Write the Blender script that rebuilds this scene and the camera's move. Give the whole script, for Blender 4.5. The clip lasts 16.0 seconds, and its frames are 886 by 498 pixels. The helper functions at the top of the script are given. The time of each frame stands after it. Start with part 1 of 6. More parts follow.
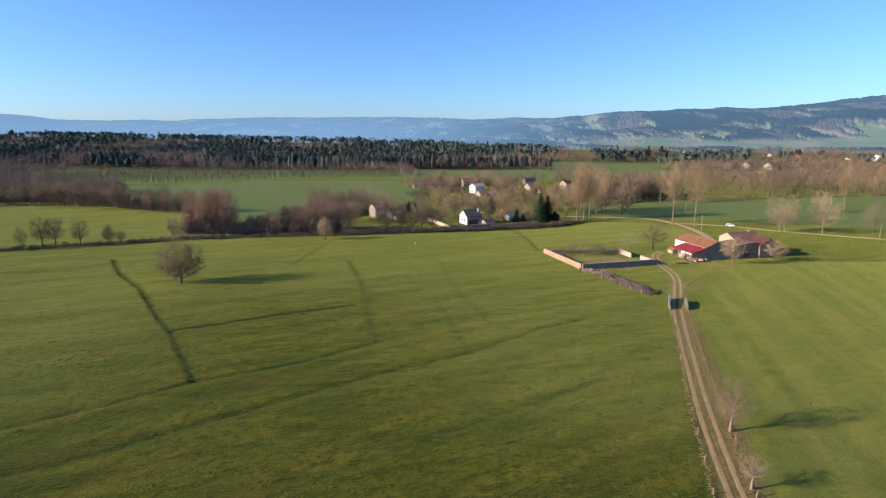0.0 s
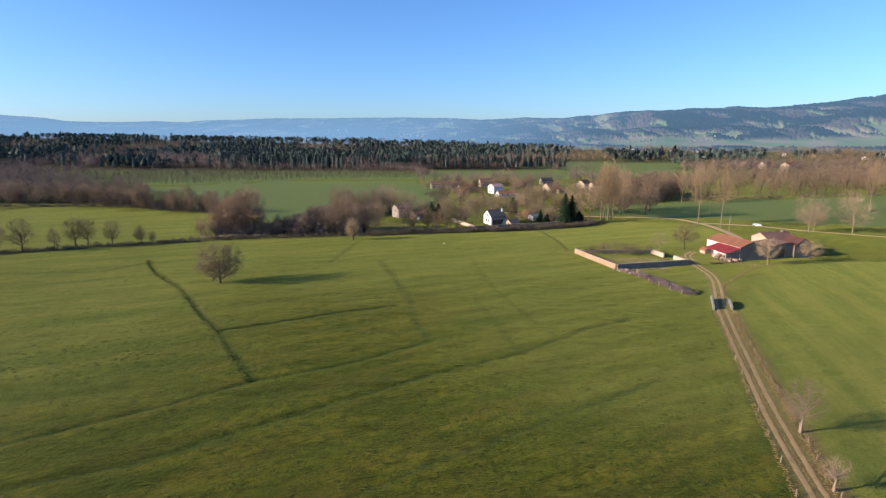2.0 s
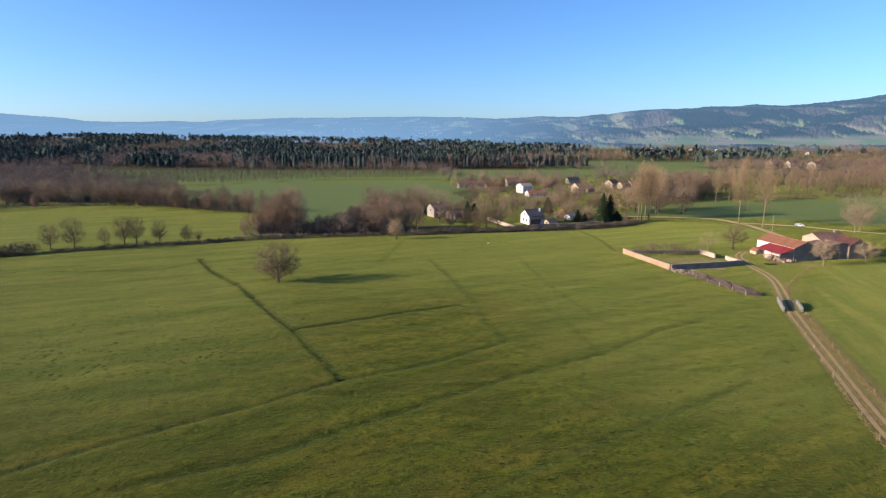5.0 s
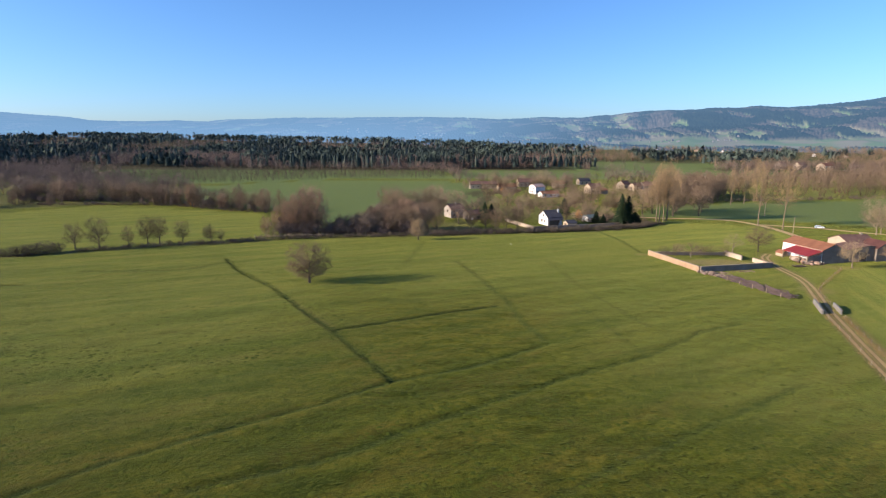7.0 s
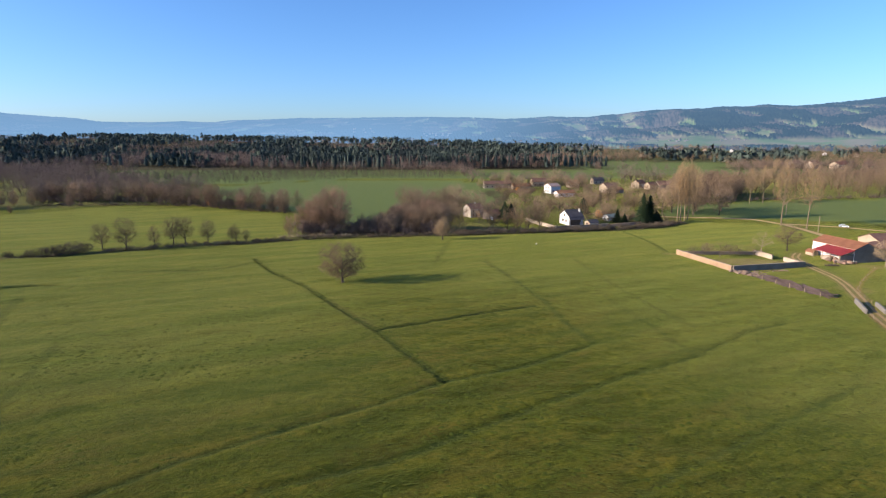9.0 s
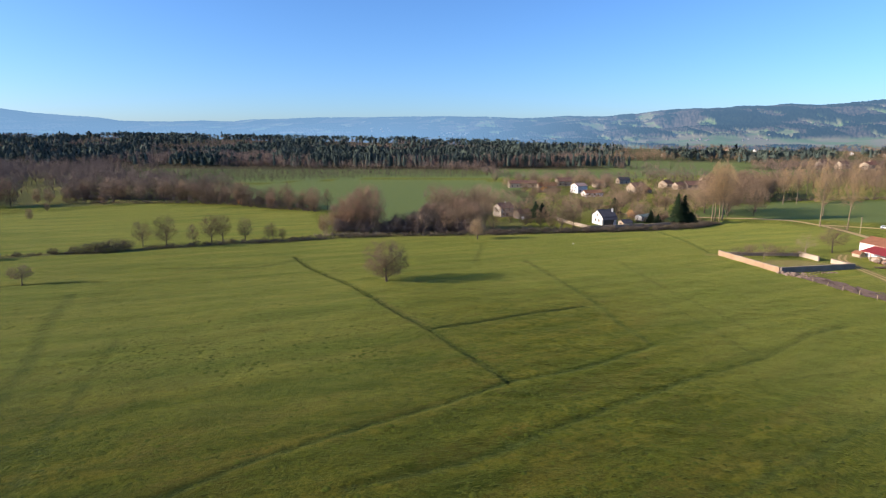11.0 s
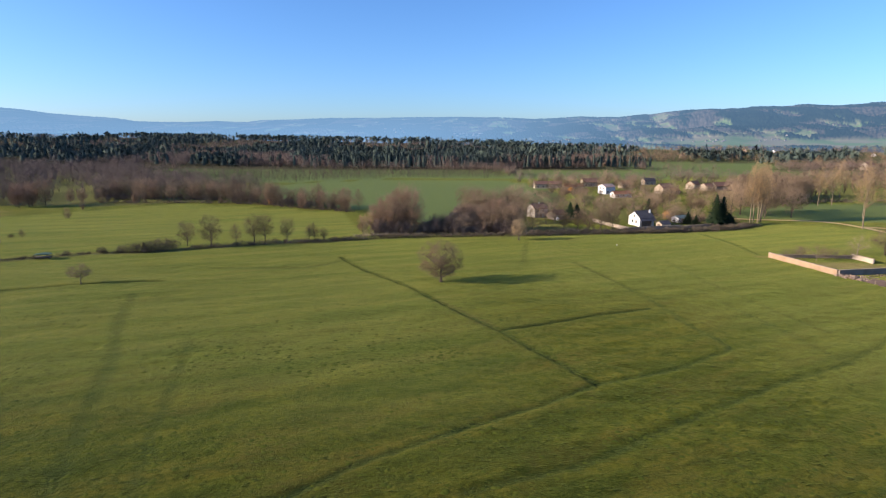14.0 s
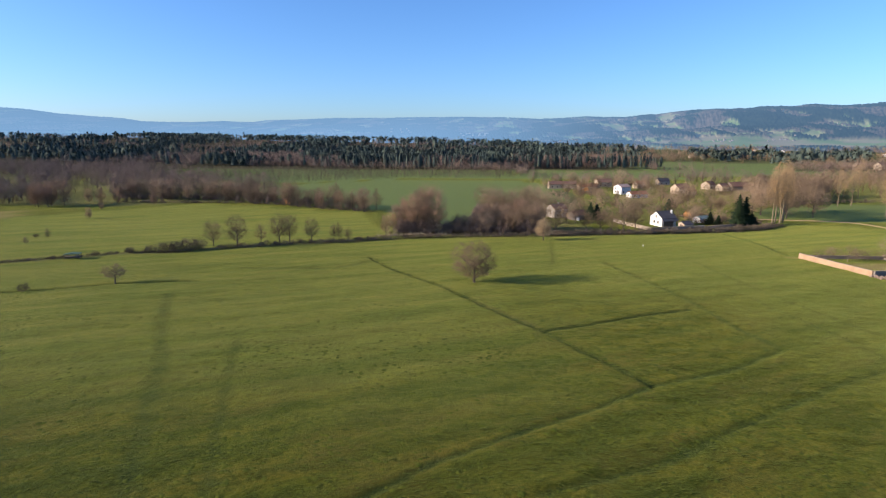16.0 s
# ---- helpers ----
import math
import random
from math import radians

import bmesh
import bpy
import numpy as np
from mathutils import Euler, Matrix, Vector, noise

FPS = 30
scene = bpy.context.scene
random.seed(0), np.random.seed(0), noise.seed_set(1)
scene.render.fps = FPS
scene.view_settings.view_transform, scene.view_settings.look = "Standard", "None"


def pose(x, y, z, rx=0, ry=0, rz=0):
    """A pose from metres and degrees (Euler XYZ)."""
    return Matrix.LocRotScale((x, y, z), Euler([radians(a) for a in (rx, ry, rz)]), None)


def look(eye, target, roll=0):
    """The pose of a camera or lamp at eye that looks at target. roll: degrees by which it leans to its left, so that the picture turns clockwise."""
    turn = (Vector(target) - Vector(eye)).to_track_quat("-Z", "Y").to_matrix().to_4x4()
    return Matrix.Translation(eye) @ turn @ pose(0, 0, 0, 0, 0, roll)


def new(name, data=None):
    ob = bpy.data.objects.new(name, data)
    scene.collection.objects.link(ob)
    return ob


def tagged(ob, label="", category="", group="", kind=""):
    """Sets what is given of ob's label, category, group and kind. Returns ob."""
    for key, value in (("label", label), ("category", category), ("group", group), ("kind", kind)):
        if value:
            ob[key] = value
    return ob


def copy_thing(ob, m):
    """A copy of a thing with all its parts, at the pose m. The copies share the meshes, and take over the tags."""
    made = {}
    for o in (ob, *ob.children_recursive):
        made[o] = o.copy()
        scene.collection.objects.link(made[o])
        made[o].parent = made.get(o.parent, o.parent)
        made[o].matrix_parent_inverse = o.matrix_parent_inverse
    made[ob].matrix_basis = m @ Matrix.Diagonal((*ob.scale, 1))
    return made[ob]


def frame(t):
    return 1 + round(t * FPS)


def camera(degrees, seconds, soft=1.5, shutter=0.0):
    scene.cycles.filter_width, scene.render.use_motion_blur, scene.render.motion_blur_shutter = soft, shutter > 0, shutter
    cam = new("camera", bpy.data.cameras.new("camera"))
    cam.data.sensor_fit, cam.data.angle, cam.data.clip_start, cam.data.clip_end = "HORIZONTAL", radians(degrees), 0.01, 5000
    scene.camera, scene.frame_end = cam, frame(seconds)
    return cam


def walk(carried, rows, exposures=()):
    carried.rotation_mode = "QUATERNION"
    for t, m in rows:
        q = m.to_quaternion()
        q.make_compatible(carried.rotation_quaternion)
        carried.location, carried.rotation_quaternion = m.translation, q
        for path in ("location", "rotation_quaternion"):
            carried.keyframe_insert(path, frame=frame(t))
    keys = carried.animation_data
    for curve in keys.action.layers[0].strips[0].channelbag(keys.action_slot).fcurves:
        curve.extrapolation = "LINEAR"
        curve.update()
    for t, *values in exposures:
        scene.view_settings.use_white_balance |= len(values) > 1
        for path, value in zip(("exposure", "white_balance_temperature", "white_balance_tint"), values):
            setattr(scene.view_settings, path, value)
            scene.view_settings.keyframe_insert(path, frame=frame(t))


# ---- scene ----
cam = camera(77.6, 16.0, soft=1.2)
EXPOSURES = [(0.0, 0.78, 5940, 15), (16.0, 0.78, 5940, 15)]
PATH = [
    (0, (1.691, 1.193, 40.806), (1.677, 3.152, 40.407), 0.1),
    (0.5, (-0.316, 1.184, 40.76), (-0.334, 3.144, 40.362), 0.1),
    (1, (-2.354, 1.17, 40.748), (-2.381, 3.13, 40.351), -0.1),
    (1.5, (-4.455, 1.176, 40.764), (-4.49, 3.136, 40.366), -0.1),
    (2, (-6.695, 1.06, 40.747), (-6.738, 3.02, 40.349), -0.1),
    (2.5, (-8.906, 0.912, 40.74), (-8.961, 2.871, 40.341), -0.2),
    (3, (-11.069, 0.772, 40.766), (-11.134, 2.731, 40.365), -0.2),
    (3.5, (-13.318, 0.71, 40.784), (-13.391, 2.668, 40.383), -0.2),
    (4, (-15.487, 0.646, 40.824), (-15.566, 2.603, 40.423), -0.3),
    (6.5, (-26.196, 0.469, 41.173), (-26.29, 2.426, 40.773), -0.0),
    (7, (-28.36, 0.385, 41.168), (-28.452, 2.343, 40.768), -0.0),
    (7.5, (-30.499, 0.348, 41.157), (-30.589, 2.306, 40.757), -0.0),
    (8, (-32.582, 0.339, 41.123), (-32.677, 2.296, 40.725), -0.1),
    (8.5, (-34.611, 0.38, 41.078), (-34.708, 2.338, 40.679), -0.1),
    (9, (-36.653, 0.359, 41.023), (-36.762, 2.315, 40.623), -0.2),
    (11.5, (-47.416, 0.22, 40.852), (-47.586, 2.172, 40.45), -0.1),
    (12, (-49.655, 0.113, 40.841), (-49.83, 2.064, 40.44), -0.1),
    (12.5, (-51.863, 0.0, 40.825), (-52.044, 1.951, 40.424), -0.1),
    (13, (-54.021, -0.127, 40.812), (-54.209, 1.824, 40.412), -0.1),
    (13.5, (-56.119, -0.249, 40.816), (-56.312, 1.7, 40.416), -0.0),
    (14, (-58.278, -0.3, 40.82), (-58.476, 1.65, 40.42), -0.1),
    (14.5, (-60.413, -0.399, 40.823), (-60.619, 1.55, 40.422), -0.1),
    (15, (-62.53, -0.541, 40.827), (-62.739, 1.407, 40.427), -0.1),
    (15.5, (-64.64, -0.685, 40.845), (-64.85, 1.263, 40.444), -0.1),
    (16, (-66.731, -0.821, 40.861), (-66.944, 1.127, 40.461), -0.1),
]
walk(cam, [(t, look(e, a, r)) for t, e, a, r in PATH], exposures=EXPOSURES)

# ---------------------------------------------------------------- light
SUN_ELEV, SUN_AZ = radians(18.5), radians(194.5)      # the sun stands to the left and a little behind
TO_SUN = Vector((math.cos(SUN_AZ) * math.cos(SUN_ELEV), math.sin(SUN_AZ) * math.cos(SUN_ELEV), math.sin(SUN_ELEV)))
world = bpy.data.worlds.new("world")
scene.world = world
world.use_nodes = True
wn, wl = world.node_tree.nodes, world.node_tree.links
sky = wn.new("ShaderNodeTexSky")
sky.sky_type = "NISHITA"
sky.sun_disc = False
sky.sun_elevation = SUN_ELEV
sky.sun_rotation = radians(90) - SUN_AZ
sky.altitude, sky.air_density, sky.dust_density, sky.ozone_density = 500, 1.0, 0.9, 6.5
wl.new(sky.outputs[0], wn["Background"].inputs[0])
wn["Background"].inputs[1].default_value = 0.120
sun = new("sun", bpy.data.lights.new("sun", "SUN"))
sun.data.energy, sun.data.angle, sun.data.color = 5.0, radians(0.55), (1.0, 0.82, 0.58)
sun.matrix_world = Matrix.Translation((-60, -20, 120)) @ TO_SUN.to_track_quat("Z", "Y").to_matrix().to_4x4()

# ---------------------------------------------------------------- materials
def nodes_of(name):
    m = bpy.data.materials.new(name)
    m.use_nodes = True
    n, l = m.node_tree.nodes, m.node_tree.links
    return m, n, l, n["Principled BSDF"]


def noise_tex(n, l, coord, scale, detail=4.0, rough=0.55, stretch=None, turn=0.0):
    t = n.new("ShaderNodeTexNoise")
    t.inputs["Scale"].default_value, t.inputs["Detail"].default_value, t.inputs["Roughness"].default_value = scale, detail, rough
    if stretch:
        rot, mp = n.new("ShaderNodeMapping"), n.new("ShaderNodeMapping")
        rot.inputs["Rotation"].default_value = (0, 0, -turn)
        mp.inputs["Scale"].default_value = stretch
        l.new(coord, rot.inputs[0])
        l.new(rot.outputs[0], mp.inputs[0])
        coord = mp.outputs[0]
    l.new(coord, t.inputs["Vector"])
    return t.outputs[0]


def ramp(n, l, fac, lo, hi):
    r = n.new("ShaderNodeMapRange")
    r.inputs[1].default_value, r.inputs[2].default_value = lo, hi
    r.clamp = True
    l.new(fac, r.inputs[0])
    return r.outputs[0]


def mix(n, l, fac, a, b, kind="MIX"):
    x = n.new("ShaderNodeMix")
    x.data_type, x.blend_type = "RGBA", kind
    for sock, v in ((x.inputs[0], fac), (x.inputs[6], a), (x.inputs[7], b)):
        if isinstance(v, (int, float)):
            sock.default_value = v
        elif isinstance(v, tuple):
            sock.default_value = (*v, 1)
        else:
            l.new(v, sock)
    return x.outputs[2]


def times(n, l, a, b):
    x = n.new("ShaderNodeMath")
    x.operation = "MULTIPLY"
    for sock, v in ((x.inputs[0], a), (x.inputs[1], b)):
        if isinstance(v, (int, float)):
            sock.default_value = v
        else:
            l.new(v, sock)
    return x.outputs[0]


def soft_crown(n, l, b, soft):
    """Fine twigs are lit as a round crown rather than as single blades: the normal leans to the crown's own."""
    geo, crown = n.new("ShaderNodeNewGeometry"), n.new("ShaderNodeAttribute")
    crown.attribute_name = "crown"
    out = []
    for sock, k in ((geo.outputs["Normal"], 1 - soft), (crown.outputs["Vector"], soft)):
        v = n.new("ShaderNodeVectorMath")
        v.operation = "SCALE"
        v.inputs["Scale"].default_value = k
        l.new(sock, v.inputs[0])
        out.append(v.outputs[0])
    add, unit = n.new("ShaderNodeVectorMath"), n.new("ShaderNodeVectorMath")
    add.operation, unit.operation = "ADD", "NORMALIZE"
    l.new(out[0], add.inputs[0])
    l.new(out[1], add.inputs[1])
    l.new(add.outputs[0], unit.inputs[0])
    l.new(unit.outputs[0], b.inputs["Normal"])


def surface(name, dark, light, rough=0.85, scale=1.0, fine=8.0, bump=0.3, metal=0.0, spread=0.0, spec=0.3, soft=0.0):
    """Two tones mixed at two scales with fine relief. spread: how far separate objects differ in brightness."""
    m, n, l, b = nodes_of(name)
    co = n.new("ShaderNodeTexCoord").outputs["Object"]
    big = ramp(n, l, noise_tex(n, l, co, scale), 0.3, 0.7)
    small = noise_tex(n, l, co, scale * fine, 5.0, 0.65)
    col = mix(n, l, big, dark, light)
    col = mix(n, l, 0.35, col, mix(n, l, ramp(n, l, small, 0.3, 0.7), dark, light))
    if spread:
        info = n.new("ShaderNodeObjectInfo")
        hsv = n.new("ShaderNodeHueSaturation")
        r = n.new("ShaderNodeMapRange")
        r.inputs[3].default_value, r.inputs[4].default_value = 1 - spread, 1 + spread
        l.new(info.outputs["Random"], r.inputs[0])
        l.new(r.outputs[0], hsv.inputs["Value"])
        l.new(col, hsv.inputs["Color"])
        col = hsv.outputs[0]
    l.new(col, b.inputs["Base Color"])
    b.inputs["Roughness"].default_value, b.inputs["Metallic"].default_value = rough, metal
    b.inputs["Specular IOR Level"].default_value = spec
    if bump:
        bp = n.new("ShaderNodeBump")
        bp.inputs["Strength"].default_value, bp.inputs["Distance"].default_value = bump, 0.05
        l.new(small, bp.inputs["Height"])
        l.new(bp.outputs[0], b.inputs["Normal"])
    if soft:
        soft_crown(n, l, b, soft)
    return m


def island_surface(name, dark, light, rough=0.9, spec=0.1, soft=0.0):
    """For joined stuff: every plant takes its own tone between two, and its pieces differ a little."""
    m, n, l, b = nodes_of(name)
    geo, tone = n.new("ShaderNodeNewGeometry"), n.new("ShaderNodeAttribute")
    tone.attribute_name = "tone"
    co = n.new("ShaderNodeTexCoord").outputs["Object"]
    patch = ramp(n, l, noise_tex(n, l, co, 0.014, 3.0), 0.35, 0.65)
    f, g = n.new("ShaderNodeMath"), n.new("ShaderNodeMath")
    f.operation = g.operation = "MULTIPLY_ADD"
    l.new(tone.outputs["Fac"], f.inputs[0])
    f.inputs[1].default_value = 0.52
    l.new(times(n, l, patch, 0.34), f.inputs[2])
    l.new(geo.outputs["Random Per Island"], g.inputs[0])
    g.inputs[1].default_value = 0.14
    l.new(f.outputs[0], g.inputs[2])
    l.new(mix(n, l, g.outputs[0], dark, light), b.inputs["Base Color"])
    b.inputs["Roughness"].default_value = rough
    b.inputs["Specular IOR Level"].default_value = spec
    if soft:
        soft_crown(n, l, b, soft)
    return m


def ground_material():
    """Pasture, crop, leaf litter, bare soil and damp hollows, laid out by the attributes of the ground sheet."""
    m, n, l, b = nodes_of("pasture")
    co = n.new("ShaderNodeTexCoord").outputs["Object"]

    def attr(name):
        a = n.new("ShaderNodeAttribute")
        a.attribute_name = name
        return a.outputs["Fac"]

    wide = ramp(n, l, noise_tex(n, l, co, 0.018, 4.0, 0.6), 0.32, 0.68)
    band = ramp(n, l, noise_tex(n, l, co, 1.0, 3.0, 0.55, (0.014, 0.13, 0.05), radians(35)), 0.38, 0.62)
    band2 = ramp(n, l, noise_tex(n, l, co, 1.0, 4.0, 0.6, (0.012, 0.22, 0.05), radians(21)), 0.42, 0.58)
    band3 = ramp(n, l, noise_tex(n, l, co, 1.0, 4.0, 0.6, (0.018, 0.16, 0.05), radians(24)), 0.40, 0.60)
    band4 = ramp(n, l, noise_tex(n, l, co, 1.0, 4.0, 0.6, (0.016, 0.22, 0.05), radians(76)), 0.38, 0.62)
    band3 = mix(n, l, attr("lea"), band3, band4)
    swath = ramp(n, l, noise_tex(n, l, co, 1.0, 3.0, 0.5, (0.006, 0.085, 0.05), radians(119)), 0.54, 0.66)
    clump = noise_tex(n, l, co, 0.55, 6.0, 0.7)
    blade = noise_tex(n, l, co, 2.6, 5.0, 0.8)
    streak = noise_tex(n, l, co, 1.0, 5.0, 0.7, (0.28, 1.3, 1.0), radians(30))
    tuft = ramp(n, l, noise_tex(n, l, co, 1.9, 3.0, 0.6), 0.54, 0.62)
    dash = ramp(n, l, noise_tex(n, l, co, 0.85, 3.0, 0.6, (0.55, 1.25, 1.0), radians(12)), 0.60, 0.66)
    lit_tuft = ramp(n, l, noise_tex(n, l, co, 1.5, 3.0, 0.65, (1.0, 1.0, 1.0), 1.0), 0.56, 0.64)
    blotch = ramp(n, l, noise_tex(n, l, co, 1.0, 4.0, 0.6, (0.055, 0.17, 0.1), radians(20)), 0.46, 0.60)
    brown = ramp(n, l, noise_tex(n, l, co, 1.0, 4.0, 0.65, (0.040, 0.13, 0.1), radians(33)), 0.50, 0.66)
    rust = ramp(n, l, noise_tex(n, l, co, 0.10, 5.0, 0.7), 0.58, 0.72)
    col = mix(n, l, wide, PASTURE_DARK, PASTURE_LIGHT)
    col = mix(n, l, times(n, l, band, 0.75), col, PASTURE_STRAW)
    col = mix(n, l, times(n, l, band2, 0.50), col, PASTURE_LIGHT)
    col = mix(n, l, times(n, l, ramp(n, l, clump, 0.48, 0.58), 0.62), col, PASTURE_DARK)
    col = mix(n, l, times(n, l, ramp(n, l, streak, 0.48, 0.60), 0.35), col, PASTURE_TUFT)
    col = mix(n, l, times(n, l, blotch, 0.68), col, PASTURE_DARK)
    col = mix(n, l, times(n, l, swath, 0.30), col, PASTURE_DARK)
    col = mix(n, l, times(n, l, brown, 0.46), col, (0.118, 0.080, 0.018))
    col = mix(n, l, times(n, l, tuft, 0.40), col, PASTURE_TUFT)
    col = mix(n, l, times(n, l, dash, 0.75), col, PASTURE_TUFT)
    col = mix(n, l, times(n, l, lit_tuft, 0.20), col, PASTURE_STRAW)
    col = mix(n, l, times(n, l, rust, 0.24), col, (0.16, 0.095, 0.030))
    col = mix(n, l, times(n, l, attr("mown_bright"), 0.62), col, mix(n, l, band3, (0.165, 0.196, 0.038), (0.288, 0.276, 0.062)))
    crop = mix(n, l, clump, CROP_DARK, CROP_LIGHT)
    col = mix(n, l, attr("crop"), col, crop)
    litter = mix(n, l, clump, (0.050, 0.040, 0.026), (0.110, 0.082, 0.052))
    col = mix(n, l, attr("litter"), col, litter)
    soil = mix(n, l, clump, (0.15, 0.095, 0.045), (0.30, 0.205, 0.11))
    col = mix(n, l, attr("soil"), col, soil)
    damp = n.new("ShaderNodeMath")
    damp.operation = "MULTIPLY"
    l.new(attr("damp"), damp.inputs[0])
    l.new(ramp(n, l, noise_tex(n, l, co, 0.35, 4.0, 0.7), 0.08, 0.42), damp.inputs[1])
    col = mix(n, l, damp.outputs[0], col, (0.022, 0.042, 0.012))
    col = mix(n, l, 1.0, col, mix(n, l, ramp(n, l, blade, 0.30, 0.70), (0.55, 0.55, 0.55), (1.0, 1.0, 1.0)), "MULTIPLY")
    l.new(col, b.inputs["Base Color"])
    b.inputs["Roughness"].default_value = 0.95
    b.inputs["Specular IOR Level"].default_value = 0.05
    short = n.new("ShaderNodeMath")      # the long pasture grass has a sheen, the young crop has not
    short.operation = "MULTIPLY_ADD"
    l.new(attr("crop"), short.inputs[0])
    short.inputs[1].default_value, short.inputs[2].default_value = -0.24, 0.29
    l.new(short.outputs[0], b.inputs["Sheen Weight"])
    b.inputs["Sheen Roughness"].default_value = 0.32
    b.inputs["Sheen Tint"].default_value = (0.56, 0.61, 0.11, 1)
    bp = n.new("ShaderNodeBump")
    bp.inputs["Strength"].default_value, bp.inputs["Distance"].default_value = 0.8, 0.55
    add, more = n.new("ShaderNodeMath"), n.new("ShaderNodeMath")
    l.new(times(n, l, blade, 0.45), add.inputs[0])
    l.new(clump, add.inputs[1])
    l.new(add.outputs[0], more.inputs[0])
    l.new(times(n, l, dash, 0.28), more.inputs[1])
    l.new(more.outputs[0], bp.inputs["Height"])
    l.new(bp.outputs[0], b.inputs["Normal"])
    return m


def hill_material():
    """Far hills: a backdrop of woods and fields; several kilometres of bluish air are painted on as a soft glow."""
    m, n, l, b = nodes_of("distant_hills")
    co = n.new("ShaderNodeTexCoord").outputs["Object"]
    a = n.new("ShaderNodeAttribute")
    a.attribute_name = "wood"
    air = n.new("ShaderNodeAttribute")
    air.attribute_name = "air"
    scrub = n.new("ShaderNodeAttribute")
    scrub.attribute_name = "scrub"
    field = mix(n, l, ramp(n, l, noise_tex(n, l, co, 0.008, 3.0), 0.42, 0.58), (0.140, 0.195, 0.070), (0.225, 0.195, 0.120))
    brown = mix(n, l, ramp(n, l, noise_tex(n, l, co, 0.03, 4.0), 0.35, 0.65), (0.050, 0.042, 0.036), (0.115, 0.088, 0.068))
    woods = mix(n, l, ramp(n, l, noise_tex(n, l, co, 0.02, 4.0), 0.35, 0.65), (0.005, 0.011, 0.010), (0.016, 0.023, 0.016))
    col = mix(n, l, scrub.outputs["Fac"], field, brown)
    # The painted air also takes the base colour towards black.
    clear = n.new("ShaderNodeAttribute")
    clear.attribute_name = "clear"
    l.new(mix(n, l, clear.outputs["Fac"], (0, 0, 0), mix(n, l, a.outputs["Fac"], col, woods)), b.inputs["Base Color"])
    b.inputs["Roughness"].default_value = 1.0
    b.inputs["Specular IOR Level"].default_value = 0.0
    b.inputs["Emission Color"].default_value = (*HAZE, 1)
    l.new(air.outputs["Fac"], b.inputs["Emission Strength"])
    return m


PASTURE_DARK, PASTURE_LIGHT, PASTURE_STRAW, PASTURE_TUFT = (0.018, 0.033, 0.0035), (0.086, 0.104, 0.0075), (0.178, 0.142, 0.016), (0.010, 0.022, 0.0038)
CROP_DARK, CROP_LIGHT = (0.136, 0.182, 0.054), (0.196, 0.246, 0.084)
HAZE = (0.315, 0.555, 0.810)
M_GROUND = ground_material()
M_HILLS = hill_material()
M_BARK = surface("bark", (0.055, 0.043, 0.032), (0.14, 0.112, 0.082), 0.95, 0.8, 6, 0.5, spread=0.15)
M_BARK_PALE = surface("pale_bark", (0.17, 0.125, 0.082), (0.34, 0.265, 0.18), 0.9, 0.8, 6, 0.5)
M_TWIG = surface("brown_twigs", (0.19, 0.130, 0.082), (0.37, 0.262, 0.165), 0.95, 0.25, 6, 0, spread=0.25, spec=0.1, soft=0.3)
M_TWIG_GREY = surface("grey_twigs", (0.115, 0.080, 0.048), (0.215, 0.155, 0.095), 0.95, 0.25, 6, 0, spread=0.2, spec=0.1, soft=0.3)
M_TWIG_PALE = surface("pale_twigs", (0.22, 0.155, 0.095), (0.39, 0.285, 0.18), 0.95, 0.25, 6, 0, spread=0.15, spec=0.1, soft=0.3)
M_TWIG_OCHRE = surface("ochre_twigs", (0.27, 0.19, 0.105), (0.46, 0.335, 0.19), 0.95, 0.25, 6, 0, spread=0.15, spec=0.1, soft=0.3)
M_BARK_POPLAR = surface("poplar_bark", (0.14, 0.100, 0.060), (0.28, 0.215, 0.135), 0.9, 0.8, 6, 0.5)
M_TWIG_POPLAR = surface("poplar_twigs", (0.24, 0.155, 0.080), (0.43, 0.295, 0.155), 0.95, 0.25, 6, 0, spread=0.15, spec=0.1, soft=0.3)
M_TWIG_RUST = surface("rust_twigs", (0.20, 0.125, 0.082), (0.38, 0.245, 0.160), 0.95, 0.25, 6, 0, spread=0.15, spec=0.1, soft=0.3)
M_ORANGE_LEAF = surface("orange_leaves", (0.45, 0.20, 0.05), (0.70, 0.36, 0.10), 0.9, 0.6, 6, 0)
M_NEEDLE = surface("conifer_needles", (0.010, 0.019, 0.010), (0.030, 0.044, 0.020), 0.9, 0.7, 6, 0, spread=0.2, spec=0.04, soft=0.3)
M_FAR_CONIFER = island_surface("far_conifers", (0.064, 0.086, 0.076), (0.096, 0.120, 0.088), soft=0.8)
M_FAR_WOOD = island_surface("far_bare_woods", (0.120, 0.086, 0.068), (0.262, 0.188, 0.142), soft=0.5)
M_FAR_WOOD_WARM = island_surface("far_bare_woods_warm", (0.118, 0.084, 0.054), (0.285, 0.196, 0.122), soft=0.5)
M_PLANTATION = island_surface("plantation_poplars", (0.07, 0.066, 0.040), (0.165, 0.13, 0.085), soft=0.25)
M_HEDGE = surface("hedge_twigs", (0.075, 0.060, 0.044), (0.19, 0.145, 0.10), 0.95, 0.3, 6, 0, spread=0.2, spec=0.1)
M_REED = surface("dry_reed", (0.27, 0.21, 0.13), (0.46, 0.37, 0.25), 0.95, 0.3, 6, 0, spec=0.1)
M_TUFT = island_surface("grass_tussocks", (0.038, 0.056, 0.006), (0.105, 0.115, 0.011))
